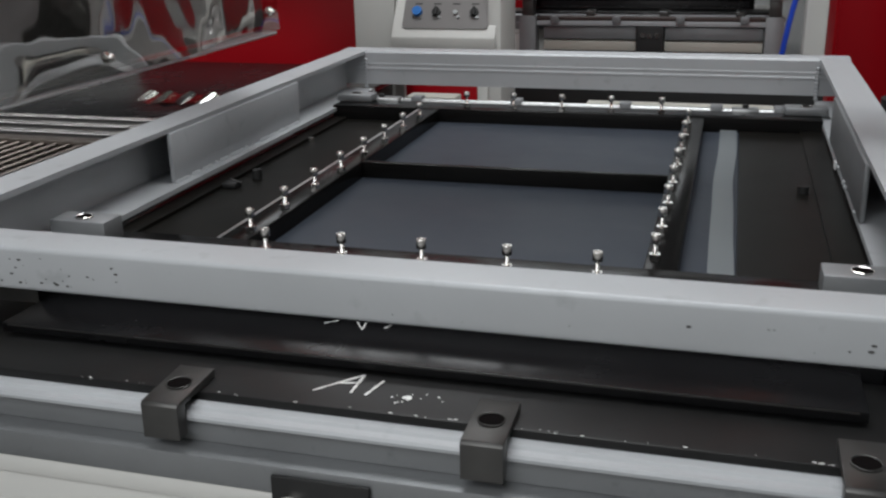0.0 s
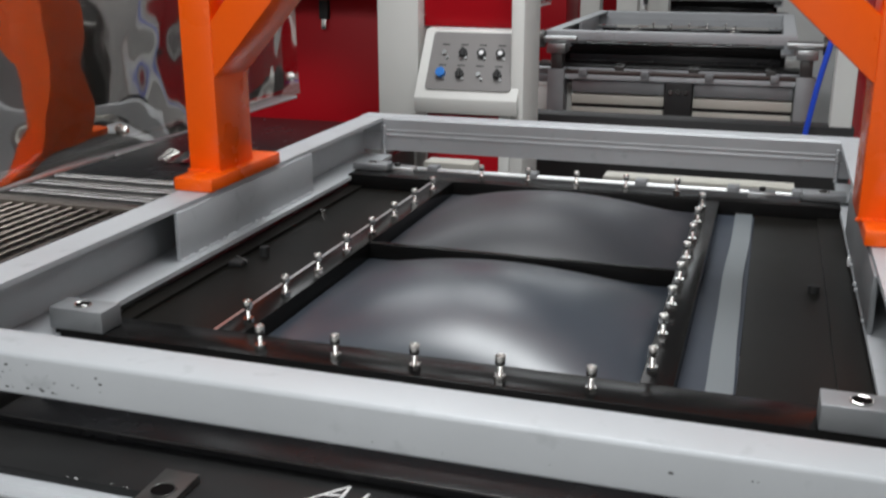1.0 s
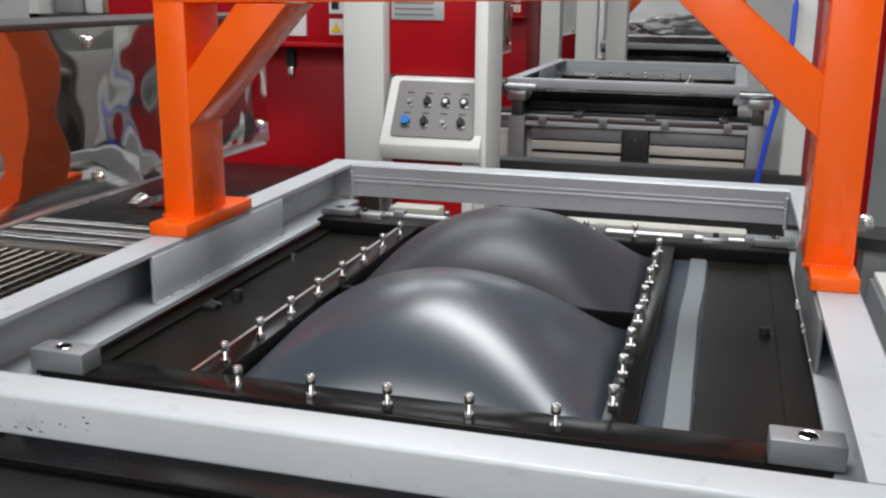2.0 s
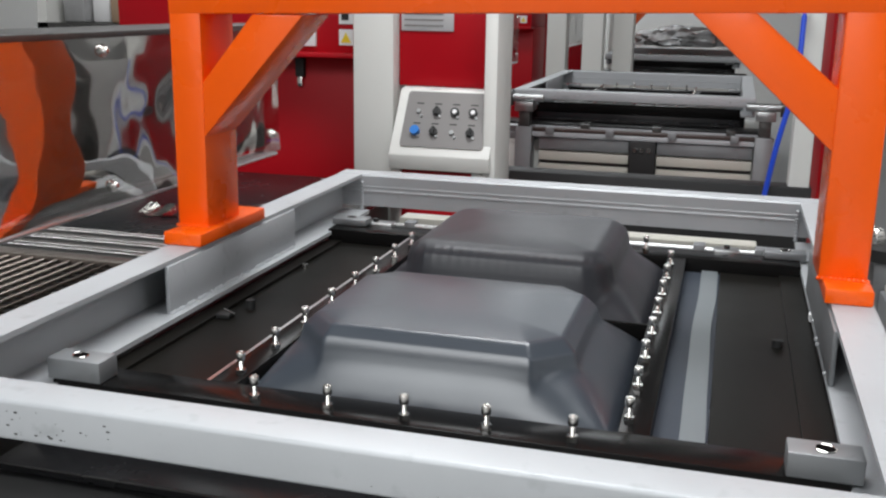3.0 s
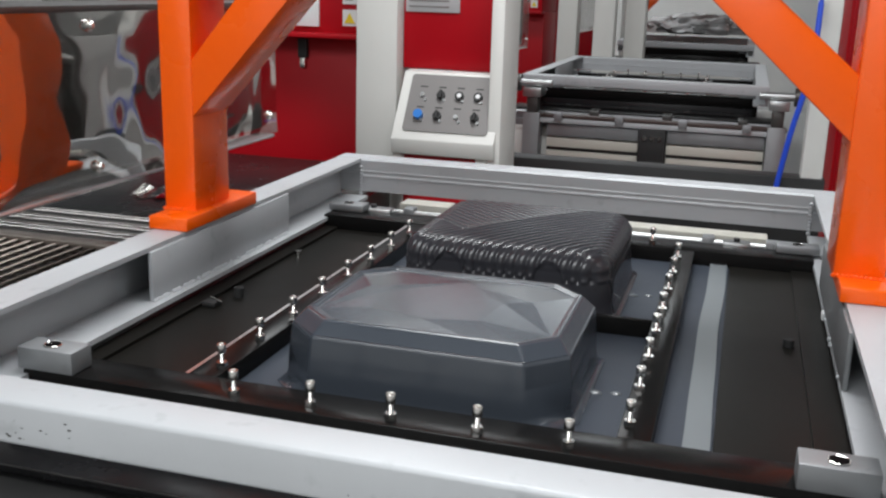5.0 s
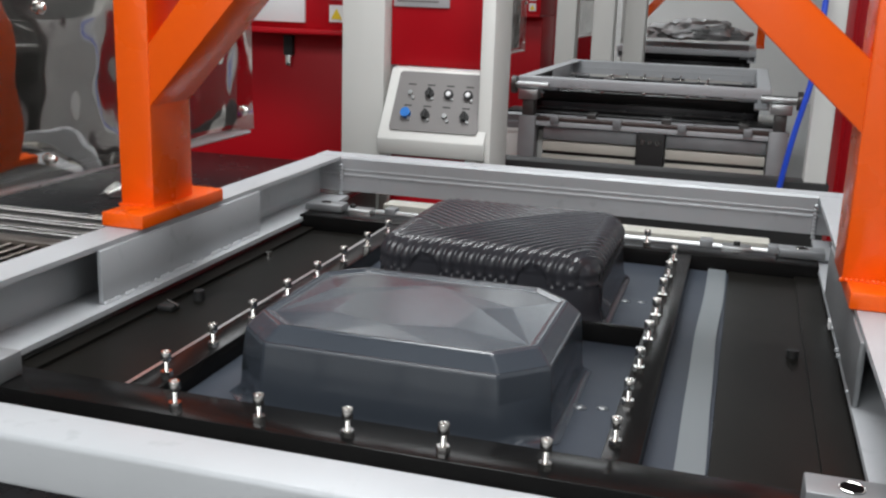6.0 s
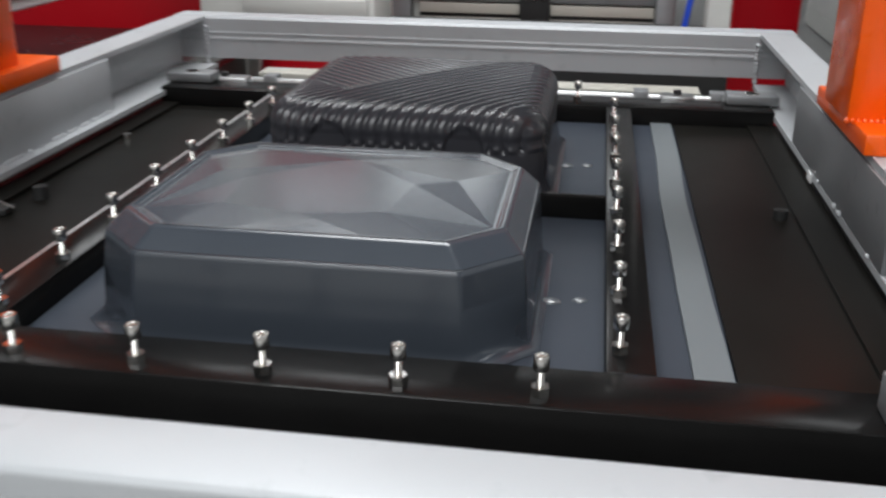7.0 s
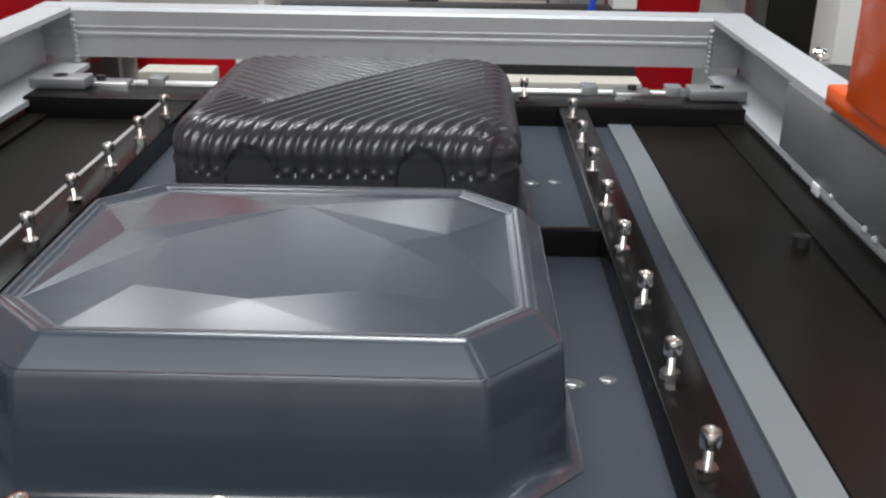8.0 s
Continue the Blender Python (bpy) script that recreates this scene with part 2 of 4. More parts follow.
            for k in range(9):
                bmesh.ops.create_icosphere(bm, subdivisions=1, radius=0.006, matrix=Matrix.Translation((x0 + s * 0.073, yw, 1.0 + k * 0.009)))
            tagged(part("corner_weld", bm, ALU, f), kind="stuff")
    return f


frame_main = clamp_frame()
part("paper_tag", box(bm_new(), 0.8795, 0.8825, 0.718, 0.742, 0.981, 0.995, 0.0005), PAPER, frame_main, "small white paper tag")


# ---- black clamp plate with its screws ----
def screw_mesh():
    bm = bm_new()
    # hexagon nut, threaded neck, socket head with its hole
    rod(bm, (0, 0, 0), (0, 0, 0.0085), 0.0082, 6)
    for k in range(6):
        z = 0.0085 + k * 0.0025
        rod(bm, (0, 0, z), (0, 0, z + 0.00125), 0.0030, 10, 0.0037, cap=False)
        rod(bm, (0, 0, z + 0.00125), (0, 0, z + 0.0025), 0.0037, 10, 0.0030, cap=False)
    turned = [(0.0030, 0.0232), (0.0066, 0.0236), (0.0070, 0.0244), (0.0070, 0.0352), (0.0064, 0.0362), (0.0046, 0.0362), (0.0042, 0.0356), (0.0040, 0.0300), (0.0004, 0.0295)]
    rings = [[bm.verts.new((r * math.cos(k * math.tau / 16), r * math.sin(k * math.tau / 16), z)) for k in range(16)] for r, z in turned]
    for a, b in zip(rings, rings[1:]):
        for k in range(16):
            bm.faces.new((a[k], a[(k + 1) % 16], b[(k + 1) % 16], b[k]))
    me = bpy.data.meshes.new("clamp_screw")
    bm.to_mesh(me)
    bm.free()
    me.materials.append(CHROME)
    for p in me.polygons:
        p.use_smooth = True
    me.set_sharp_from_angle(angle=radians(35))
    return me


SCREW = screw_mesh()
XL, XR = 0.012, 0.588
plate = thing("clamp_plate", "black steel clamp plate with two openings and rows of small screws", "clamp plate")
part("front_bar", box(bm_new(), -0.262, 0.884, -0.022, 0.050, 0.945, ZP, 0.002), BLACK_PLATE, plate)
part("back_bar", box(bm_new(), -0.262, 0.884, 1.080, 1.160, 0.945, ZP, 0.002), BLACK_PLATE, plate)
part("left_bar", box(bm_new(), -0.034, XL, 0.051, 1.079, 0.945, ZP - 0.001, 0.002), BLACK_PLATE, plate)
part("right_bar", box(bm_new(), XR, 0.632, 0.051, 1.079, 0.945, ZP - 0.001, 0.002), BLACK_PLATE, plate)
part("cross_bar", box(bm_new(), XL, XR, 0.543, 0.557, 0.957, ZP - 0.002, 0.002), BLACK_PLATE, plate)
part("edge_trim", box(bm_new(), -0.040, -0.0345, 0.051, 1.079, 0.985, ZP - 0.002), ALU_BRIGHT, plate, "thin bright edge strip")
part("left_panel", box(bm_new(), -0.262, -0.0405, 0.051, 1.079, 0.950, 0.9655), BLACK_PANEL, plate)
part("right_panel", box(bm_new(), 0.709, 0.884, 0.051, 1.079, 0.950, 0.971), BLACK_PANEL, plate)
part("side_strip", box(bm_new(), -0.262, -0.225, 0.051, 1.079, 0.966, 0.972), BLACK_PANEL, plate)
part("side_strip", box(bm_new(), 0.838, 0.884, 0.051, 1.079, 0.9715, 0.976), BLACK_PANEL, plate)
for k in range(8):
    share("clamp_screw", SCREW, plate, (0.0, 0.089 + 0.1247 * k, ZP - 0.001), (0, 0, 17 * k))
    share("clamp_screw", SCREW, plate, (0.6, 0.091 + 0.128 * k, ZP - 0.001), (0, 0, 23 * k))
for k in range(5):
    share("clamp_screw", SCREW, plate, ((0.067, 0.182, 0.297, 0.415, 0.534)[k], 0.0, ZP), (0, 0, 31 * k))
    share("clamp_screw", SCREW, plate, (0.073 + 0.1155 * k, 1.112, ZP), (0, 0, 13 * k))
part("spring_clip", box(bm_new(), -0.2245, -0.196, 0.418, 0.446, 0.966, 0.9755, 0.002), BLACK, plate, "small black spring clip")
part("clip_wire", rod(bm_new(), (-0.222, 0.450, 0.9765), (-0.185, 0.425, 0.9765), 0.0016, 8), CHROME, plate)
part("panel_stud", rod(bm_new(), (-0.212, 0.820, 0.9655), (-0.212, 0.820, 0.976), 0.007, 12), CHROME, plate)
for x, y in ((0.818, 0.579), (-0.19, 0.50)):
    bm = bm_new()
    rod(bm, (x, y, 0.965), (x, y, 0.984), 0.0095, 20)
    rod(bm, (x, y, 0.984), (x, y, 0.9845), 0.006, 6)
    part("cap_bolt", bm, BLACK, plate)


# ---- moulded shells ----
def rounded_rect(hx, hy, r, n):
    """n points round a rectangle with round corners, evenly spaced."""
    pts, L = [], []
    sx, sy, arc = 2 * (hx - r), 2 * (hy - r), r * math.pi / 2
    total = 2 * sx + 2 * sy + 4 * arc
    for i in range(n):
        d = total * i / n
        for k, (ln, kind) in enumerate(((sx, 0), (arc, 1), (sy, 0), (arc, 1), (sx, 0), (arc, 1), (sy, 0), (arc, 1))):
            if d <= ln or k == 7:
                q = k // 2
                if kind == 0:
                    f = d / ln
                    p = [(-hx + r + f * sx, -hy), (hx, -hy + r + f * sy), (hx - r - f * sx, hy), (-hx, hy - r - f * sy)][q]
                    nn = [(0, -1), (1, 0), (0, 1), (-1, 0)][q]
                else:
                    a = -math.pi / 2 + q * math.pi / 2 + d / r
                    c = [(hx - r, -hy + r), (hx - r, hy - r), (-hx + r, hy - r), (-hx + r, -hy + r)][q]
                    nn = (math.cos(a), math.sin(a))
                    p = (c[0] + r * nn[0], c[1] + r * nn[1])
                pts.append((p, nn))
                break
            d -= ln
    return pts


def loft(bm, rings, close_top=True):
    vs = [[bm.verts.new(p) for p in ring] for ring in rings]
    n = len(vs[0])
    for a, b in zip(vs, vs[1:]):
        for i in range(n):
            bm.faces.new((a[i], a[(i + 1) % n], b[(i + 1) % n], b[i]))
    if close_top:
        bm.faces.new(vs[-1])
    return bm


FX, FY, FHX, FHY = 0.296, 0.272, 0.216, 0.178     # faceted shell: middle and half sizes
BX, BY, BHX, BHY = 0.302, 0.795, 0.206, 0.205     # ribbed shell
SHB = 0.127                                       # height of the ribbed one
SH = 0.116                                        # height of the shells over the sheet


def octagon(hx, hy, c):
    return [(-hx + c, -hy), (hx - c, -hy), (hx, -hy + c), (hx, hy - c), (hx - c, hy), (-hx + c, hy), (-hx, hy - c), (-hx, -hy + c)]


def faceted_shell():
    bm = bm_new()
    prof = [(0.015, 0.0005, 0.061), (0.008, 0.0025, 0.058), (0.003, 0.008, 0.057), (0.001, 0.018, 0.056), (-0.001, 0.06, 0.056), (-0.004, 0.093, 0.055), (-0.006, 0.0955, 0.054),
            (-0.022, SH - 0.003, 0.05), (-0.025, SH, 0.049), (-0.030, SH, 0.047), (-0.034, SH - 0.0045, 0.046)]
    rings = []
    for off, z, c in prof:
        o = octagon(FHX + off, FHY + off, c)
        rings.append([(x, y, z) for x, y in o])
    vs = [[bm.verts.new(p) for p in ring] for ring in rings]
    for a, b in zip(vs, vs[1:]):
        for i in range(8):
            bm.faces.new((a[i], a[(i + 1) % 8], b[(i + 1) % 8], b[i]))
    # inner field of flat facets
    rim = vs[-1]
    def up(x, y, h):
        return bm.verts.new((x, y, SH - 0.0045 + h))
    # one gently rising middle plane, a steeper near facet and two slim side facets
    def plane(x, y, more=0.0):
        return up(x, y, 0.0052 + 0.010 * (y + 0.101) + more)
    near, near_r, near_l = plane(-0.013, -0.101), plane(0.070, -0.082), plane(-0.100, -0.081)
    r1, r2, l1, l2, back = plane(0.084, 0.009), plane(0.127, 0.026, 0.0014), plane(-0.098, 0.010), plane(-0.137, 0.020, 0.0014), plane(0.0, 0.090)
    def cut(i, *fs):
        """New points on the rim's edge i, in order."""
        made, v = [], rim[i]
        done = 0.0
        for f in fs:
            edge = bm.edges.get((v, rim[(i + 1) % 8]))
            _, nv = bmesh.utils.edge_split(edge, v, (f - done) / (1 - done))
            made.append(nv)
            v, done = nv, f
        return made
    n0, n1 = cut(0, 0.23, 0.72)
    for t in ((n0, n1, near), (rim[0], n0, near, near_l), (n1, rim[1], near_r, near), (rim[1], rim[2], near_r), (rim[2], r1, near_r), (rim[2], r2, r1), (rim[2], rim[3], r2),
              (rim[3], rim[4], r2), (rim[4], back, r2), (rim[4], rim[5], back), (rim[5], l2, back), (rim[5], rim[6], l2), (rim[6], rim[7], l2), (rim[7], l1, l2),
              (rim[7], near_l, l1), (rim[7], rim[0], near_l), (near, near_r, r1), (near, r1, l1), (near, l1, near_l), (r1, r2, back), (l1, r1, back), (l2, l1, back)):
        bm.faces.new(t)
    # soften the moulded edges
    bmesh.ops.recalc_face_normals(bm, faces=bm.faces)
    bm.normal_update()
    es = [e for e in bm.edges if len(e.link_faces) == 2 and e.calc_face_angle(0) > radians(14) and e.verts[0].co.z > 0.05]
    for e in bm.edges:
        if len(e.link_faces) == 2 and radians(1) < e.calc_face_angle(0) <= radians(14) and e.verts[0].co.z > 0.09:
            e.smooth = False
    bmesh.ops.bevel(bm, geom=es, offset=0.0040, segments=3, affect="EDGES", profile=0.5)
    bmesh.ops.recalc_face_normals(bm, faces=bm.faces)
    return bm


def rib(x, y):
    """Relief of the ribbed shell: a wedge of ribs set into a field of ribs that slant the other way; broad ridges, narrow grooves."""
    px, py = x + 0.095, y + 0.113
    if py > 1.34 * px and py > -1.05 * px:
        s = (x * 1.05 + y) / math.hypot(1, 1.05)
    else:
        s = (x - y * 0.75) / 1.25
    w = abs(math.sin(s * math.pi / 0.0157))
    return 0.0046 * (w ** 0.8 - 0.62)


def ribbed_shell():
    bm = bm_new()
    n = 860
    R, fil = 0.066, 0.038
    outline = rounded_rect(BHX, BHY, R, n)
    rings = []
    # foot, wall, shoulder
    prof = [(0.014, 0.0005), (0.007, 0.0025), (0.003, 0.008), (0.001, 0.018)] + [(-0.00018 * k, 0.02 + k * 0.0021) for k in range(1, 32)]
    zb = SHB - fil
    for k in range(13):
        a = k / 12 * math.pi / 2
        prof.append((-0.004 - fil * (1 - math.cos(a)), zb + fil * math.sin(a)))
    for off, z in prof:
        ring = []
        for (px, py), (nx, ny) in outline:
            x, y = px + nx * off, py + ny * off
            tx, ty = (x, y) if z > zb else (px - nx * 0.004, py - ny * 0.004)
            amp = max(0.0, min(1.0, (z - 0.0665) / 0.0035)) * (0.95 + 0.9 * math.exp(-((z - 0.0735) / 0.003) ** 2))
            # two wheel recesses on the near wall
            rec = 0.0
            for wx in (-0.104, 0.088):
                d = math.hypot((x - wx) / 0.028, max(0.0, z - 0.066) / 0.036)
                if ny < -0.7 and d < 1.0:
                    rec = min(1.0, (1.0 - d) / 0.05)
            g = rib(tx, ty) * amp * (1 - rec) - 0.0055 * rec
            lean = min(1.0, max(0.0, (z - zb) / fil)) if z > zb else 0.0
            w = math.sqrt(max(0.0, 1 - lean * lean))
            ring.append((x + nx * g * w, y + ny * g * w, z + g * lean))
        rings.append(ring)
    # top
    base = [(px - nx * (0.004 + fil), py - ny * (0.004 + fil)) for (px, py), (nx, ny) in outline]
    steps = 80
    for k in range(1, steps):
        f = 1 - k / steps
        rings.append([(x * f, y * f, SHB + rib(x * f, y * f) + 0.004 * (1 - f * f)) for x, y in base])
    loft(bm, rings)
    bmesh.ops.recalc_face_normals(bm, faces=bm.faces)
    return bm


shell_front = one("suitcase_shell", faceted_shell(), PLASTIC, "grey plastic suitcase shell with chamfered corners and facets", "suitcase shell", smooth=-1)
for p in shell_front.data.polygons:
    if p.normal.z > 0.95 and abs(p.center.x) < 0.176 and abs(p.center.y) < 0.1385:
        p.use_smooth = False
wn = shell_front.modifiers.new("weighted", "WEIGHTED_NORMAL")
wn.keep_sharp = True
shell_back = one("suitcase_shell", ribbed_shell(), PLASTIC_SHADED, "grey plastic suitcase shell with slanting ribs and wheel recesses, colour darkened for shade", "suitcase shell", smooth=60)


# ---- plastic sheet: the flat clamped part and the stretching layers ----
sheet = thing("plastic_sheet", "grey plastic sheet clamped under the plate, blown up and formed", "plastic sheet")
part("flat_sheet", box(bm_new(), -0.040, 0.7085, 0.030, 1.100, ZS - 0.003, ZS), SHEET, sheet)
bm = bm_new()
edge = []
for k in range(41):
    y = 0.052 + 1.026 * k / 40
    wave = 0.0018 * math.sin(y * 7.5 + 0.4) + 0.0006 * math.sin(y * 17)
    xa, xb = 0.667 + wave, 0.7025 + wave * 1.3
    edge.append([bm.verts.new((x, y, z)) for x, z in ((xa, ZS + 0.006), (xb, ZS + 0.006), (xb, ZS + 0.0005), (xa, ZS + 0.0005))])
for a, b in zip(edge, edge[1:]):
    for k in range(4):
        bm.faces.new((a[k], a[(k + 1) % 4], b[(k + 1) % 4], b[k]))
bm.faces.new(edge[0][::-1])
bm.faces.new(edge[-1])
bmesh.ops.recalc_face_normals(bm, faces=bm.faces)
part("film_strip", bm, TAPE, sheet, "paler grey strip along the sheet's edge")
pips = []
# The sheet's plastic, glossier and coloured paler so that the pips look bright.
PIP = mat("brightened_pip_abs", (0.10, 0.11, 0.12), 0.10, 0.0, 0.05, 7, spec=0.9)
for x, y, r in ((0.531, 0.264, 0.0105), (0.562, 0.272, 0.0085), (0.529, 0.792, 0.0105), (0.560, 0.798, 0.0085)):
    bm = bm_new()
    bmesh.ops.create_uvsphere(bm, u_segments=20, v_segments=10, radius=r, matrix=Matrix.Translation((x, y, ZS)) @ Matrix.Diagonal((1.1, 0.8, 0.42, 1)))
    pips.append(part("pip_mark", bm, PIP, sheet, "small smooth moulded pip"))

OPEN = {"front": (XL + 0.001, XR - 0.001, 0.052, 0.541), "back": (XL + 0.001, XR - 0.001, 0.559, 1.078)}
BODY = {"front": (FX, FY, FHX + 0.002, FHY + 0.002, 0.058), "back": (BX, BY, BHX + 0.002, BHY + 0.002, 0.066)}


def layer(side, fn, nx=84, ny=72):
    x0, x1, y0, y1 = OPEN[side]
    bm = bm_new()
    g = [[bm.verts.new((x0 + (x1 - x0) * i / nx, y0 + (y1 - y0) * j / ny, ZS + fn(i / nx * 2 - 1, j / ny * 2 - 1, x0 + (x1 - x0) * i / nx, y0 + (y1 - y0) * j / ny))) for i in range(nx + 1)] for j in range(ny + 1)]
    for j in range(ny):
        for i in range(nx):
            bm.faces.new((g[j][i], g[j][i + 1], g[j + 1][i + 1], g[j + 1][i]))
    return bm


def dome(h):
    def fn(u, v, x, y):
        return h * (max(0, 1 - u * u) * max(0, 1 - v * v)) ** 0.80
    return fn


def drape(side, hump, soft, lift, stage):
    """The sheet drawn over a mould: it lies on the top, and round it the rest of the bubble sinks as a soft hump."""
    cx, cy, hx, hy, c = BODY[side]
    x0, x1, y0, y1 = OPEN[side]
    crest = 0.097 if side == "front" else 0.096
    def fn(u, v, x, y):
        px, py = abs(x - cx), abs(y - cy)
        if side == "front":
            d = max(px - hx, py - hy, (px + py - hx - hy + c) * 0.7071)
        else:
            qx, qy = max(px - hx + c, 0), max(py - hy + c, 0)
            d = math.hypot(qx, qy) - c if qx > 0 and qy > 0 else max(px - hx, py - hy)
        e = max(0.0, min(x - x0, x1 - x, y - y0, y1 - y))
        if d > 0:
            # rounded distances, so that the hump has no ridges
            far = math.log(math.exp(70 * (px - hx)) + math.exp(70 * (py - hy)) + math.exp(50 * (px + py - hx - hy + c)) + 1) / 70
            near = -math.log(sum(math.exp(-70 * g) for g in (x - x0, x1 - x, y - y0, y1 - y))) / 70
            near = max(0.0, min(e, near))
            w = far * (1 - math.exp(-d / 0.004)) / (far + near + 1e-6)
            bulge = hump * (0.80 * max(0.0, 1 - w ** 1.7) ** 0.80 + 0.20 * (1 - w) ** 3)
            wall = crest * max(0.0, 1 - d / 0.008) ** 1.5
            blend = 0.010
            top = max(wall, bulge)
            return top + lift * (1 - w) + 0.25 * blend * max(0.0, 1 - abs(wall - bulge) / blend) ** 2 * (1 - w)
        m = -d
        if side == "front":
            z = crest + (SH - crest) * min(1.0, m / 0.022)
        else:
            t = min(1.0, m / 0.045)
            z = crest + (SHB + 0.0015 - crest) * math.sqrt(max(0, 1 - (1 - t) ** 2))
            if y < cy - hy + 0.06:
                z += 0.0035 * stage * math.sin(x * math.tau / 0.0196) * math.exp(-((m - 0.008) / 0.012) ** 2)
        q = min(1.0, m / 0.13)
        return z + lift + soft * (1 - (1 - q) ** 2)
    return fn


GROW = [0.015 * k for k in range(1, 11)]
# height of the hump, doming of the top and lift, and the time at which each begins to sink
STAGES = ((0.100, 0.018, 0.0065, 2.72), (0.092, 0.014, 0.0054, 2.88), (0.082, 0.011, 0.0045, 3.02), (0.068, 0.009, 0.0038, 3.13), (0.050, 0.007, 0.0031, 3.23), (0.028, 0.006, 0.0025, 3.34), (0.011, 0.003, 0.0018, 3.48))
grown, draped = [], []
for side, material in (("front", HOT), ("back", HOT_SHADED)):
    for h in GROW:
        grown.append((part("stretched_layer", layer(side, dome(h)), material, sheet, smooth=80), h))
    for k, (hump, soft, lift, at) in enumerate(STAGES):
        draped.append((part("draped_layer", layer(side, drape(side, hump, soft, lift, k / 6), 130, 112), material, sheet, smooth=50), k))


# ---- gantry ----
def gantry():
    g = thing("press_gantry", "orange enamelled welded press gantry with braced legs and feet", "press gantry")
    yf, yb = 0.520, 0.655
    for s, xo, xi in ((1, -0.356, -0.288), (-1, 0.948, 0.868)):
        part("leg", prism(bm_new(), [(xo, 1.118), (xi, 1.118), (xi, 1.60), (xo, 1.60)], "y", yf, yb, 0.005), ORANGE, g)
        xa, xb = (-0.350, -0.268) if s > 0 else (0.876, 0.952)
        part("foot", box(bm_new(), xa, xb, 0.452, 0.735, ZT + 0.0005, 1.121, 0.003), ORANGE, g)
        bm = bm_new()
        if s > 0:
            prism(bm, [(-0.290, 1.300), (-0.075, 1.540), (-0.180, 1.540), (-0.290, 1.408)], "y", yf + 0.001, yb - 0.001, 0.004)
        else:
            prism(bm, [(0.870, 1.335), (0.870, 1.440), (0.728, 1.562), (0.622, 1.562)], "y", yf + 0.001, yb - 0.001, 0.004)
        part("brace", bm, ORANGE, g)
        bm = bm_new()
        for k in range(12):
            bmesh.ops.create_icosphere(bm, subdivisions=1, radius=0.004, matrix=Matrix.Translation((xo + (xi - xo) * k / 11, yf - 0.001, 1.121)))
        part("foot_weld", bm, ORANGE, g)
    bm = bm_new()
    prism(bm, [(-0.356, 1.537), (0.948, 1.562), (0.948, 1.66), (-0.356, 1.66)], "y", yf - 0.002, yb + 0.002, 0.005)
    part("cross_beam", bm, ORANGE, g)
    return g


press = gantry()


# ---- mould table under the frame ----
def lever(x, parent):
    bm = bm_new()
    prism(bm, [(-0.205, 0.9055), (-0.205, 0.917), (-0.296, 0.913), (-0.300, 0.909), (-0.300, 0.866), (-0.2805, 0.866), (-0.2805, 0.9055)], "x", x - 0.024, x + 0.024, 0.0008)
    blk = part("clamp_block", bm, STEEL_DARK, parent, "oiled dark steel clamp block with a bolt hole")
    bm = bm_new()
    # The hole's shade is a dark disc set on the block.
    rod(bm, (x, -0.250, 0.9100), (x, -0.250, 0.9160), 0.0155, 24)
    part("hole_shade_disc", bm, BORE_SHADE, blk)
    bm = bm_new()
    for k in range(24):
        a0, a1 = k * math.tau / 24, (k + 1) * math.tau / 24
        rod(bm, (x + 0.0155 * math.cos(a0), -0.250 + 0.0155 * math.sin(a0), 0.9160), (x + 0.0155 * math.cos(a1), -0.250 + 0.0155 * math.sin(a1), 0.9160), 0.0009, 6)
    part("hole_rim", bm, STEEL_DARK, blk)


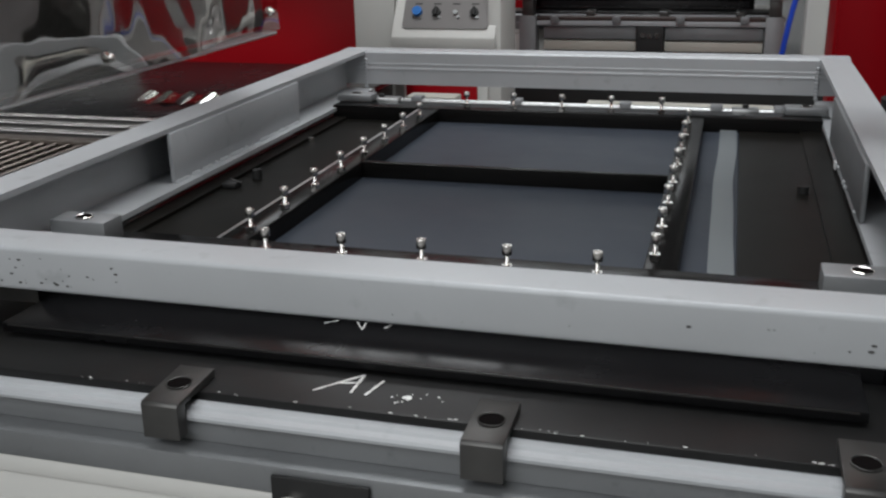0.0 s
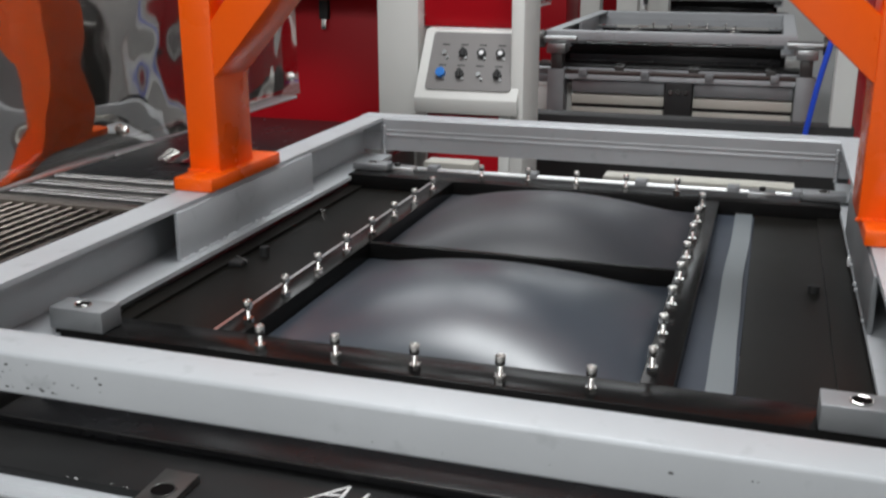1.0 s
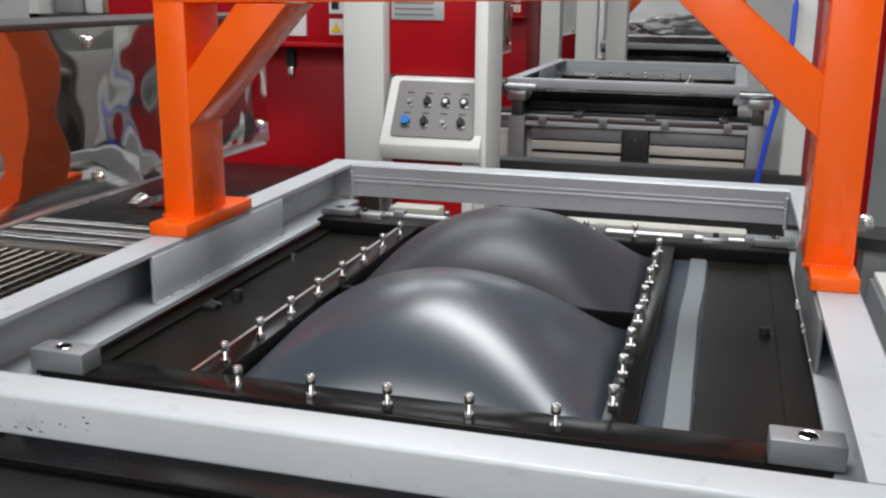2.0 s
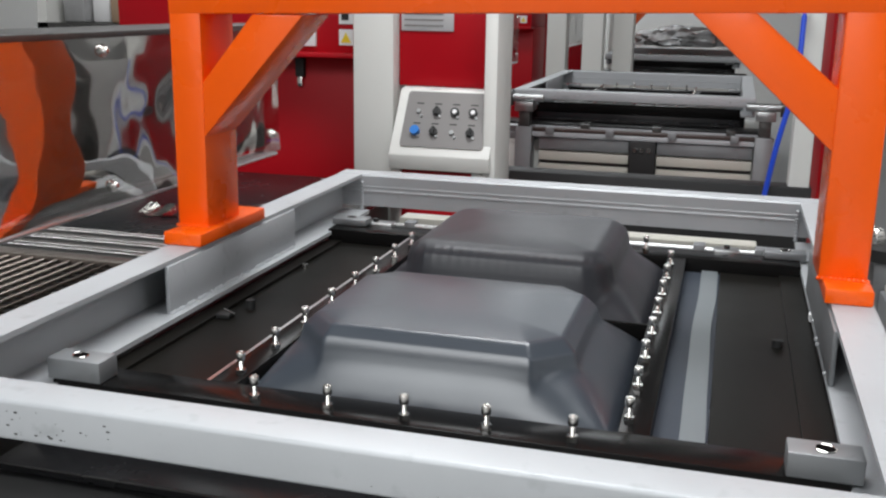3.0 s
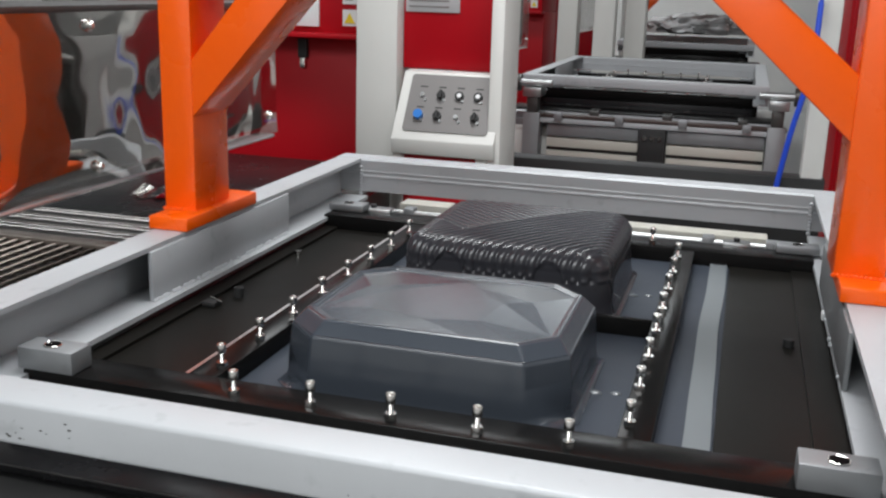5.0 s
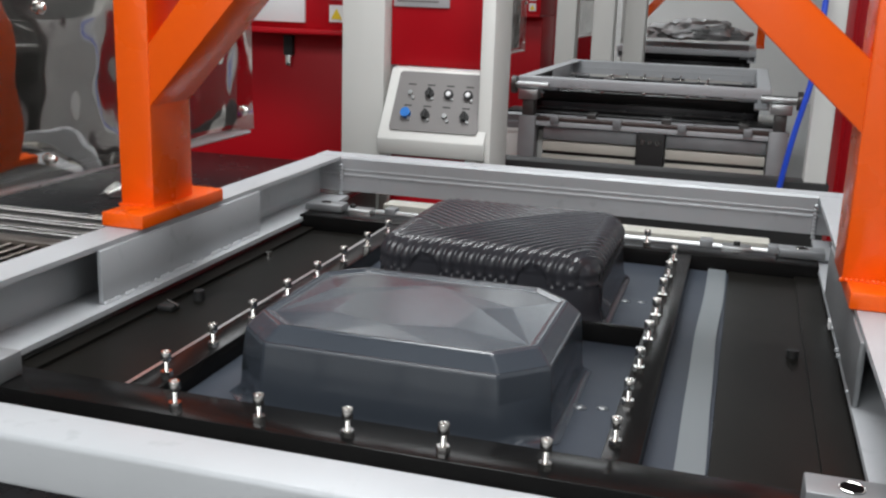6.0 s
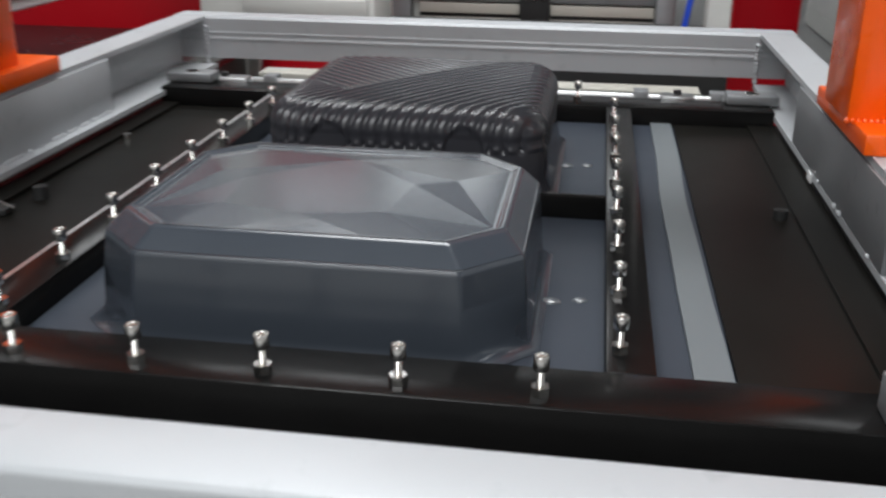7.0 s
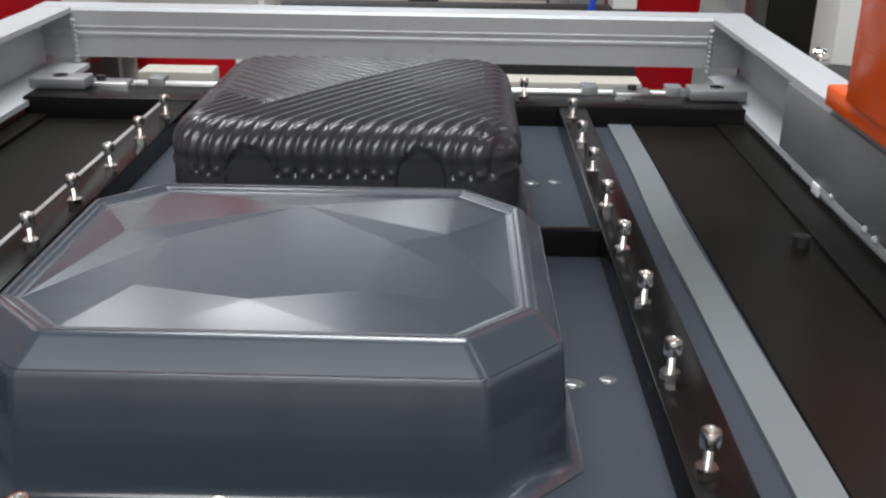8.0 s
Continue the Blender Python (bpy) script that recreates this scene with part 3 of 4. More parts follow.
def table():
    t = thing("forming_table", "forming machine table with black plates, aluminium rail and white base", "machine table")
    part("upper_plate", box(bm_new(), -0.272, 0.855, -0.150, -0.035, 0.9085, 0.922, 0.001), BLACK_GLOSS, t)
    part("riser", box(bm_new(), -0.262, 0.884, -0.0335, -0.0205, 0.880, 0.9445, 0.001), BLACK_GLOSS, t)
    part("worn_edge", box(bm_new(), -0.262, 0.845, -0.1512, -0.1502, 0.9195, 0.9215), STEEL_DARK, t)
    part("lower_plate", box(bm_new(), -0.42, 1.02, -0.246, -0.035, 0.880, 0.905, 0.003), BLACK_WORN, t)
    bm = bm_new()
    rng = random.Random(2)
    for k in range(42):
        m = Matrix.Translation((-0.1 + 1.0 * rng.random(), -0.2455 + 0.004 * rng.random(), 0.9055 + 0.0001 * rng.random())) @ Matrix.Diagonal((1.8, 0.7, 1, 1))
        bmesh.ops.create_circle(bm, cap_ends=True, segments=6, radius=0.0006 + 0.0011 * rng.random() ** 2, matrix=m)
    tagged(part("edge_chips", bm, CHALK, t, "pale chips along the plate's edge", smooth=0), kind="stuff")
    part("left_wall", box(bm_new(), -0.30, -0.264, -0.034, 1.16, 0.60, 0.958), BLACK_PLATE, t)
    part("right_wall", box(bm_new(), 0.886, 0.91, -0.034, 1.16, 0.60, 0.958), BLACK_PLATE, t)
    part("back_wall", box(bm_new(), -0.30, 0.90, 1.1615, 1.185, 0.60, 0.958), BLACK_PLATE, t)
    bm = bm_new()
    prism(bm, [(-0.247, 0.880), (-0.247, 0.8945), (-0.262, 0.8945), (-0.266, 0.891), (-0.276, 0.890), (-0.279, 0.887), (-0.279, 0.883), (-0.270, 0.880)], "x", -0.44, 1.04)
    part("front_rail", bm, ALU, t, "bright aluminium rail with a worn edge")
    part("rail_web", box(bm_new(), -0.44, 1.04, -0.270, -0.2475, 0.852, 0.8795), GREY_MACHINE, t)
    part("lower_angle", box(bm_new(), -0.44, 1.04, -0.303, -0.262, 0.815, 0.8515, 0.002), GREY_MACHINE, t)
    part("base", box(bm_new(), -0.44, 1.04, -0.294, 1.30, 0.02, 0.595, 0.006), WHITE, t)
    part("base_front", box(bm_new(), -0.44, 1.04, -0.296, -0.262, 0.600, 0.8145, 0.004), WHITE, t)
    part("base_ledge", box(bm_new(), -0.44, 1.04, -0.3015, -0.2965, 0.790, 0.8145, 0.002), WHITE, t)
    part("base_left", box(bm_new(), -0.44, -0.31, -0.2615, 1.30, 0.600, 0.8055, 0.004), WHITE, t)
    part("base_right", box(bm_new(), 0.91, 1.04, -0.2615, 1.30, 0.600, 0.8055, 0.004), WHITE, t)
    gp = part("gland_plate", box(bm_new(), 0.204, 0.325, -0.310, -0.3035, 0.772, 0.843, 0.002), BLACK, t)
    for x in (0.232, 0.297):
        bm = bm_new()
        rod(bm, (x, -0.310, 0.806), (x, -0.320, 0.806), 0.019, 28)
        part("gland_ring", bm, CHROME, gp)
        bm = bm_new()
        rod(bm, (x, -0.3195, 0.806), (x, -0.3215, 0.806), 0.015, 28)
        part("gland_core", bm, BLACK, gp)
    for x in (0.062, 0.452, 0.842):
        lever(x, t)
    return t


table_main = table()
# chalk writing on the lower plate
mark = thing("chalk_mark", "white chalk letters on the black lower plate, their reflection drawn on the upper one", "chalk mark")


def stroke(a, b, w=0.0022, z=0.9062):
    bm = bm_new()
    rng = random.Random(int(a[0] * 9999))
    n = 12
    for k in range(n):
        p = Vector(a).lerp(Vector(b), k / n)
        q = Vector(a).lerp(Vector(b), (k + 1.05) / n)
        d = (q - p).normalized()
        side = Vector((-d.y, d.x, 0)) * w * (0.6 + 0.6 * rng.random())
        vs = [bm.verts.new((*(p + side).xy, z)), bm.verts.new((*(p - side).xy, z)), bm.verts.new((*(q - side).xy, z)), bm.verts.new((*(q + side).xy, z))]
        bm.faces.new(vs)
    return part("chalk_and_reflected_stroke", bm, CHALK, mark, smooth=0)


for a, b in (((0.221, -0.212, 0), (0.268, -0.158, 0)), ((0.268, -0.158, 0), (0.268, -0.208, 0)), ((0.246, -0.186, 0), (0.270, -0.180, 0)), ((0.287, -0.210, 0), (0.297, -0.168, 0))):
    stroke(a, b)
# The letters' mirror image in the glossy upper plate, drawn as thin strokes.
for a, b in (((0.171, -0.052, 0), (0.188, -0.037, 0)), ((0.214, -0.037, 0), (0.230, -0.062, 0)), ((0.230, -0.062, 0), (0.227, -0.037, 0)), ((0.258, -0.050, 0), (0.263, -0.037, 0))):
    stroke(a, b, 0.0013, 0.9232)
bm = bm_new()
rng = random.Random(11)
for k in range(16):
    r = 0.0035 if k < 4 else 0.0008 + 0.001 * rng.random()
    s = 0.004 if k < 4 else 0.022
    bmesh.ops.create_circle(bm, cap_ends=True, segments=9, radius=r, matrix=Matrix.Translation((0.339 + rng.gauss(0, s * 0.6), -0.205 + rng.gauss(0, s * 0.6), 0.9063 + k * 0.00001)))
part("chalk_dots", bm, CHALK, mark, smooth=0)


# ---- polished heater hood beside the frame ----
def heater_hood():
    h = thing("heater_hood", "polished stainless heater hood with dented mirror-bright side panel", "heater hood")
    y0, y1, z0, z1 = -0.62, 1.365, 1.149, 1.490
    bm = bm_new()
    nu, nv = 220, 60
    def bulge(y, z):
        k = 0.58 + 0.65 * min(1.0, max(0.0, (y - 0.60) / 0.4))
        a = noise.noise(Vector((y * 2.2, z * 3.6, 1.7))) * 0.0190 * k + noise.noise(Vector((y * 7.0, z * 9.0, 4.2))) * 0.0048 * k + noise.noise(Vector((y * 17.0, z * 19.0, 7.7))) * 0.0007 * k
        low = max(0.0, 1 - (z - z0) / 0.10)
        rim = min(1.0, (y1 - y) / 0.12) * min(1.0, (z1 - z) / 0.05)
        return a * max(0.0, rim) + 0.010 * k * low * low * math.sin(y * 9 + 0.6)
    rows = []
    for j in range(nv + 1):
        z = z0 + (z1 - z0) * j / nv
        rows.append([bm.verts.new((-0.527 + bulge(y0 + (y1 - y0) * i / nu, z), y0 + (y1 - y0) * i / nu, z)) for i in range(nu + 1)])
    for a, b in zip(rows, rows[1:]):
        for i in range(nu):
            bm.faces.new((a[i], a[i + 1], b[i + 1], b[i]))
    bmesh.ops.solidify(bm, geom=list(bm.faces), thickness=0.002)
    part("side_panel", bm, MIRROR, h, "mirror-bright dented steel panel", smooth=70)
    part("body", box(bm_new(), -0.72, -0.565, y0, y1 - 0.01, z0 + 0.01, z1 - 0.004, 0.004), GREY_MACHINE, h)
    part("top_flange", box(bm_new(), -0.74, -0.521, y0, y1, z1 - 0.003, z1 + 0.010, 0.003), STEEL_DARK, h)
    part("bottom_lip", box(bm_new(), -0.575, -0.521, y0, y1 - 0.02, z0 - 0.011, z0 - 0.001, 0.004), ALU_BRIGHT, h)
    for y, z in ((1.325, 1.200), (0.548, 1.186), (0.544, 1.462), (0.92, 1.462), (1.325, 1.462), (0.05, 1.17)):
        bm = bm_new()
        bmesh.ops.create_uvsphere(bm, u_segments=14, v_segments=8, radius=0.009, matrix=Matrix.Translation((-0.520 + bulge(y, z), y, z)))
        rod(bm, (-0.532, y, z), (-0.522 + bulge(y, z), y, z), 0.013, 16)
        part("dome_screw", bm, CHROME, h)
    part("post", box(bm_new(), -0.70, -0.60, -0.60, -0.52, 0.0, z0 + 0.011), GREY_MACHINE, h)
    part("post", box(bm_new(), -0.70, -0.60, -0.36, -0.28, 0.925, z0 + 0.011), GREY_MACHINE, h)
    return h


hood = heater_hood()


# ---- loading table under the hood ----
def loading_table():
    t = thing("loading_table", "dark steel loading table with wire mesh and bright rods", "work table")
    part("body", box(bm_new(), -1.75, -0.45, -0.5, 2.10, 0.02, 0.925, 0.004), STEEL_DARK, t)
    bm = bm_new()
    for k in range(24):
        y = -0.05 + k * 0.034
        rod(bm, (-1.35, y, 0.952), (-0.44, y, 0.952), 0.0042, 6, cap=False)
    for k in range(28):
        x = -1.35 + k * 0.034
        rod(bm, (x, -0.06, 0.957), (x, 0.745, 0.957), 0.0042, 6, cap=False)
    tagged(part("wire_mesh", bm, MESH_WIRE, t, "worn brownish steel wire mesh"), kind="stuff")
    # Black sheet added under the mesh so that its gaps stay dark.
    part("dark_mesh_backing", box(bm_new(), -1.37, -0.44, -0.06, 0.745, 0.926, 0.930), BLACK, t)
    part("mesh_rail", box(bm_new(), -1.37, -0.43, 0.720, 0.765, 0.9305, 0.966, 0.004), MESH_WIRE, t, "worn steel cross rail")
    for k in range(6):
        bm = bm_new()
        y = 0.795 + k * 0.042
        rod(bm, (-1.70, y, 0.955), (-0.43, y, 0.955), (0.015, 0.009)[k % 2], 20)
        part("guide_rod", bm, CHROME, t)
    part("black_plate", box(bm_new(), -1.72, -0.36, 1.06, 2.08, 0.926, 0.944, 0.003), BLACK_GLOSS, t)
    bm = bm_new()
    n = 40
    r0 = [bm.verts.new((-0.95 + 0.45 * i / n, 1.28 + 0.012 * math.sin(i * 1.3), 0.950 + 0.004 * math.sin(i * 0.9))) for i in range(n + 1)]
    r1 = [bm.verts.new((-0.95 + 0.45 * i / n, 1.36, 0.965 + 0.006 * math.sin(i * 1.1 + 1))) for i in range(n + 1)]
    for i in range(n):
        bm.faces.new((r0[i], r0[i + 1], r1[i + 1], r1[i]))
    bmesh.ops.solidify(bm, geom=list(bm.faces), thickness=0.003)
    part("foil_edge", bm, MIRROR, t, "crumpled bright foil edge")
    return t


bench = loading_table()


# ---- red cabinet, white post and control desk behind the frame ----
def red_cabinet():
    c = thing("red_cabinet", "tall red enamelled electrical cabinet with a small screen", "cabinet")
    part("lower_body", box(bm_new(), -1.75, -0.68, 2.56, 3.1, 0.02, 1.355, 0.006), RED, c)
    part("upper_body", box(bm_new(), -1.75, -0.68, 2.46, 3.1, 1.358, 1.72, 0.006), RED, c)
    part("ledge", box(bm_new(), -1.75, -0.675, 2.405, 2.57, 1.348, 1.366, 0.003), RED, c)
    lk = part("latch", box(bm_new(), -1.00, -0.962, 2.535, 2.5595, 1.262, 1.335, 0.003), BLACK, c)
    part("latch_pin", box(bm_new(), -0.992, -0.972, 2.538, 2.552, 1.222, 1.2615, 0.002), CHROME, lk)
    part("screen", box(bm_new(), -1.12, -0.870, 2.445, 2.459, 1.388, 1.56, 0.002), PAPER, c, "pale lit-looking screen panel")
    s = part("warning_label", box(bm_new(), -0.775, -0.718, 2.452, 2.459, 1.475, 1.535), PAPER, c)
    part("label_bar", box(bm_new(), -0.765, -0.735, 2.450, 2.4515, 1.49, 1.52), BLACK, s)
    s = part("warning_label", box(bm_new(), -0.775, -0.718, 2.452, 2.459, 1.395, 1.455), PAPER, c)
    part("warning_triangle", prism(bm_new(), [(-0.768, 1.405), (-0.725, 1.405), (-0.7465, 1.443)], "y", 2.4495, 2.4515), YELLOW, s)
    return c


red_cab = red_cabinet()
post = one("white_post", box(bm_new(), -0.622, -0.468, 2.20, 2.36, 0, 3.2, 0.008), WHITE, "warm white enamelled machine post", "post")


def control_desk():
    d = thing("control_desk", "white control desk with red panels and a sloping grey switch plate", "control panel")
    part("upper_panel", box(bm_new(), -0.466, -0.108, 2.262, 2.33, 1.268, 1.75, 0.003), RED, d)
    part("lower_panel", box(bm_new(), -0.404, -0.146, 2.105, 2.33, 0.02, 0.985, 0.003), RED, d)
    part("side_post", box(bm_new(), -0.107, -0.062, 2.092, 2.325, 0.02, 1.76, 0.006), WHITE, d)
    part("left_rail", box(bm_new(), -0.440, -0.405, 2.092, 2.26, 0.02, 0.99, 0.003), WHITE, d)
    part("right_rail", box(bm_new(), -0.145, -0.108, 2.092, 2.26, 0.02, 0.99, 0.003), WHITE, d)
    bm = bm_new()
    prism(bm, [(2.255, 0.992), (2.072, 0.992), (2.066, 1.044), (2.208, 1.262), (2.255, 1.267)], "x", -0.440, -0.078, 0.004)
    part("desk_box", bm, WHITE, d)
    nrm = Vector((0, -0.838, 0.546)).normalized()
    up = Vector((0, 0.546, 0.838)).normalized()
    o = Vector((-0.255, 2.142, 1.161)) + nrm * 0.0015
    def on(px, pz, h):
        return o + Vector((px, 0, 0)) + up * pz + nrm * h
    bm = bm_new()
    w, hh, r = 0.150, 0.108, 0.012
    ring = [(sx * (w - r) + r * math.cos(a), sy * (hh - r) + r * math.sin(a)) for sx, sy, a0 in ((1, 1, 0), (-1, 1, 90), (-1, -1, 180), (1, -1, 270)) for a in [radians(a0 + k * 30) for k in range(4)]]
    v0, v1 = [bm.verts.new(on(a, b, 0)) for a, b in ring], [bm.verts.new(on(a, b, 0.004)) for a, b in ring]
    bm.faces.new(v1)
    for i in range(len(ring)):
        bm.faces.new((v0[i], v0[(i + 1) % len(ring)], v1[(i + 1) % len(ring)], v1[i]))
    bmesh.ops.recalc_face_normals(bm, faces=bm.faces)
    plate_ob = part("switch_plate", bm, PANEL_GREY, d, "brushed grey switch plate")
    kinds = ((("lamp", STEEL_BLOCK), ("knob", BLACK), ("ring", BLACK), ("ring", BLACK)), (("button", BLUE), ("knob", BLACK), ("lamp", STEEL_BLOCK), ("knob", BLACK)))
    for j, row in enumerate(kinds):
        for i, (kind, m) in enumerate(row):
            px, pz = -0.100 + i * 0.066, 0.028 - j * 0.078
            bm = bm_new()
            if kind == "knob":
                rod(bm, on(px, pz, 0.004), on(px, pz, 0.014), 0.015, 20)
                a, b = on(px, pz + 0.014, 0.02), on(px, pz - 0.014, 0.02)
                rod(bm, a, b, 0.006, 10)
            elif kind == "ring":
                rod(bm, on(px, pz, 0.004), on(px, pz, 0.016), 0.0155, 20)
            elif kind == "button":
                rod(bm, on(px, pz, 0.004), on(px, pz, 0.022), 0.0165, 20)
            else:
                rod(bm, on(px, pz, 0.004), on(px, pz, 0.012), 0.008, 16)
            k = part({"knob": "selector_knob", "ring": "ring_button", "button": "push_button", "lamp": "small_lamp"}[kind], bm, m, plate_ob)
            if kind == "ring":
                bm = bm_new()
                rod(bm, on(px, pz, 0.0162), on(px, pz, 0.0172), 0.008, 16)
                part("white_cap", bm, PAPER, plate_ob)
            bm = bm_new()
            rod(bm, on(px + 0.012, pz - 0.017, 0.004), on(px + 0.012, pz - 0.017, 0.01), 0.005, 12)
            part("bright_nut", bm, STEEL_BLOCK, plate_ob)
            bm = bm_new()
            for s in (-1, 1):
                for q in (0, 1):
                    bm.verts.new(on(px + s * 0.013, pz + 0.030 + q * 0.005 * 1, 0.0045))
            vs = list(bm.verts)
            bm.faces.new((vs[0], vs[2], vs[3], vs[1]))
            part("caption_bar", bm, BLACK, plate_ob, smooth=0)
    pl = part("name_plate", box(bm_new(), -0.458, -0.262, 2.256, 2.2615, 1.462, 1.60, 0.003), GREY_LABEL, d, "grey name plate with unreadable lines")
    for k in range(3):
        part("text_bar", box(bm_new(), -0.445, -0.30, 2.2548, 2.2558, 1.478 + k * 0.02, 1.484 + k * 0.02), PANEL_GREY, pl, smooth=0)
    part("panel_screw", rod(bm_new(), (-0.118, 2.262, 1.31), (-0.118, 2.256, 1.31), 0.006, 12), CHROME, d)
    return d


desk = control_desk()


# ---- rod and cream housings under the back beam ----
slide = thing("slide_unit", "chrome guide rod with grey brackets and cream housings", "guide rail")
part("guide_rod", rod(bm_new(), (-0.20, 1.235, 0.985), (0.90, 1.235, 0.985), 0.0085, 20), STEEL_BLOCK, slide)
part("tie_bar", box(bm_new(), -0.30, 0.92, 1.255, 1.275, 0.955, 0.972, 0.002), GREY_MACHINE, slide)
for x in (-0.09, 0.17, 0.44, 0.655, 0.80):
    part("rod_bracket", box(bm_new(), x - 0.014, x + 0.014, 1.222, 1.256, 0.960, 1.0, 0.002), GREY_MACHINE, slide)
part("cream_housing", box(bm_new(), -0.22, -0.07, 1.53, 1.60, 0.80, 0.943, 0.004), CREAM, slide)
part("cream_housing", box(bm_new(), 0.30, 0.80, 1.53, 1.60, 0.80, 0.936, 0.004), CREAM, slide)
for x, w in ((-0.17, 0.05), (0.72, 0.03), (0.845, 0.04)):
    part("toggle", box(bm_new(), x - w, x + w, 1.165, 1.205, 0.985, 1.004, 0.003), STEEL_BLOCK, slide)
    part("toggle_bolt", rod(bm_new(), (x, 1.185, 1.004), (x, 1.185, 1.012), 0.008, 6), BLACK, slide)
part("stand", box(bm_new(), -0.30, 0.98, 1.31, 1.62, 0.02, 0.799), GREY_MACHINE, slide)


# ---- valve on the far side of the right channel ----
valve = thing("valve_head", "black round flange with a chrome dome nut on a grey stand", "valve")
part("flange", rod(bm_new(), (1.10, 1.30, 0.985), (1.10, 1.30, 1.015), 0.075, 40), BLACK, valve)
bm = bm_new()
rod(bm, (1.063, 1.30, 1.015), (1.063, 1.30, 1.038), 0.020, 6)
bmesh.ops.create_uvsphere(bm, u_segments=18, v_segments=10, radius=0.018, matrix=Matrix.Translation((1.063, 1.30, 1.042)))
part("dome_nut", bm, CHROME, valve)
part("stand", box(bm_new(), 1.06, 1.15, 1.26, 1.34, 0.0, 0.984, 0.004), GREY_MACHINE, valve)
side_rail = thing("side_guide", "grey guide beam with white strip beside the frame", "guide rail")
part("beam", box(bm_new(), 1.07, 1.30, -0.4, 1.20, 0.02, 0.93, 0.004), GREY_MACHINE, side_rail)
part("white_strip", box(bm_new(), 1.08, 1.20, -0.4, 1.20, 0.9305, 0.945, 0.003), WHITE, side_rail)
part("guide_rod", rod(bm_new(), (1.14, -0.4, 0.975), (1.14, 1.20, 0.975), 0.014, 16), CHROME, side_rail)

# ---- right-hand background ----
one("white_post", box(bm_new(), 0.948, 1.03, 3.0, 3.12, 0, 3.2, 0.006), WHITE, "slim warm white machine post", "post")
one("black_beam", box(bm_new(), -0.34, 1.04, 2.98, 3.10, 0.55, 0.858, 0.004), BLACK, "low black conveyor end beam", "beam")
rc = thing("red_cabinet", "narrow red enamelled cabinet behind a white post", "cabinet")
part("body", box(bm_new(), 1.10, 1.36, 3.5, 4.3, 0.02, 2.2, 0.006), RED, rc)
part("door", box(bm_new(), 1.115, 1.345, 3.486, 3.4995, 0.12, 2.15, 0.003), RED, rc)
dm = thing("dark_machine", "dark grey press machine with pale shelf edges", "machine")
part("body", box(bm_new(), 1.40, 1.74, 2.9, 3.03, 0.02, 2.2, 0.008), STEEL_DARK, dm)
part("front_door", box(bm_new(), 1.44, 1.70, 2.885, 2.899, 0.1, 1.05, 0.004), BLACK_PANEL, dm)
for z in (1.12, 1.36, 1.62):
    part("shelf_edge", box(bm_new(), 1.42, 1.72, 2.84, 2.899, z, z + 0.03, 0.003), WHITE, dm)
one("white_post", box(bm_new(), 1.25, 1.37, 1.75, 1.90, 0, 3.2, 0.008), WHITE, "warm white machine post beside the frame", "post")
# Unseen pale housing, added so that the hood's mirror panel reflects something light.
pc = thing("pale_reflected_housing", "unseen pale grey housing added for the hood's mirror panel to reflect", "machine")
part("housing", box(bm_new(), 2.5, 3.3, -1.6, 1.9, 0.02, 1.9, 0.01), WHITE, pc)
part("door_panel", box(bm_new(), 2.485, 2.499, -1.3, 0.1, 0.2, 1.7, 0.004), GREY_LABEL, pc)
part("door_panel", box(bm_new(), 2.485, 2.499, 0.2, 1.6, 0.2, 1.7, 0.004), WALL, pc)
# Two more of them brighten the rest of the panel.
for dy in (3.7, 7.4):
    copy_thing(pc, pose(0, dy, 0))
# blue air hose
cu = bpy.data.curves.new("air_hose", "CURVE")
cu.dimensions, cu.bevel_depth, cu.bevel_resolution = "3D", 0.011, 3
sp = cu.splines.new("BEZIER")
pts = ((0.945, 2.93, 1.56), (0.935, 2.90, 1.30), (0.885, 2.90, 1.02), (0.855, 2.92, 0.80))
sp.bezier_points.add(3)
for bp, p in zip(sp.bezier_points, pts):
    bp.co, bp.handle_left_type, bp.handle_right_type = p, "AUTO", "AUTO"
cu.materials.append(BLUE_HOSE)
tagged(new("air_hose", cu), "bright blue plastic air hose hanging beside a white post", "hose")
cl = thing("hose_coupling", "white push-in hose coupling", "coupling")
part("sleeve", box(bm_new(), 0.932, 0.962, 2.92, 2.946, 1.53, 1.60, 0.004), WHITE, cl)

# ---- the same machine again, twice, further down the hall ----
for k, (dx, dy) in enumerate(((-0.13, 4.62), (-0.20, 9.3))):
    copy_thing(frame_main, pose(dx, dy, -0.02 if k else 0.0))
    copy_thing(table_main, pose(dx, dy, 0))
    copy_thing(hood, pose(dx - 0.15, dy, 0))
    copy_thing(red_cab, pose(dx - 0.12, dy, 0))
    copy_thing(post, pose(dx, dy, 0))
    copy_thing(plate, pose(dx, dy, 0.005))
copy_thing(press, pose(-0.12, 9.3, -0.02))
copy_thing(post, pose(0.20, 4.3, 0))
copy_thing(post, pose(0.40, 4.55, 0))
fm = thing("front_box", "black bolted centre block with cream housings on the far machine", "machine part")
block = part("centre_block", box(bm_new(), 0.19, 0.33, 4.22, 4.29, 0.60, 0.845, 0.004), BLACK, fm)
for x in (0.222, 0.260, 0.298):
    part("bolt_head", rod(bm_new(), (x, 4.22, 0.80), (x, 4.21, 0.80), 0.014, 12), CHROME, block)
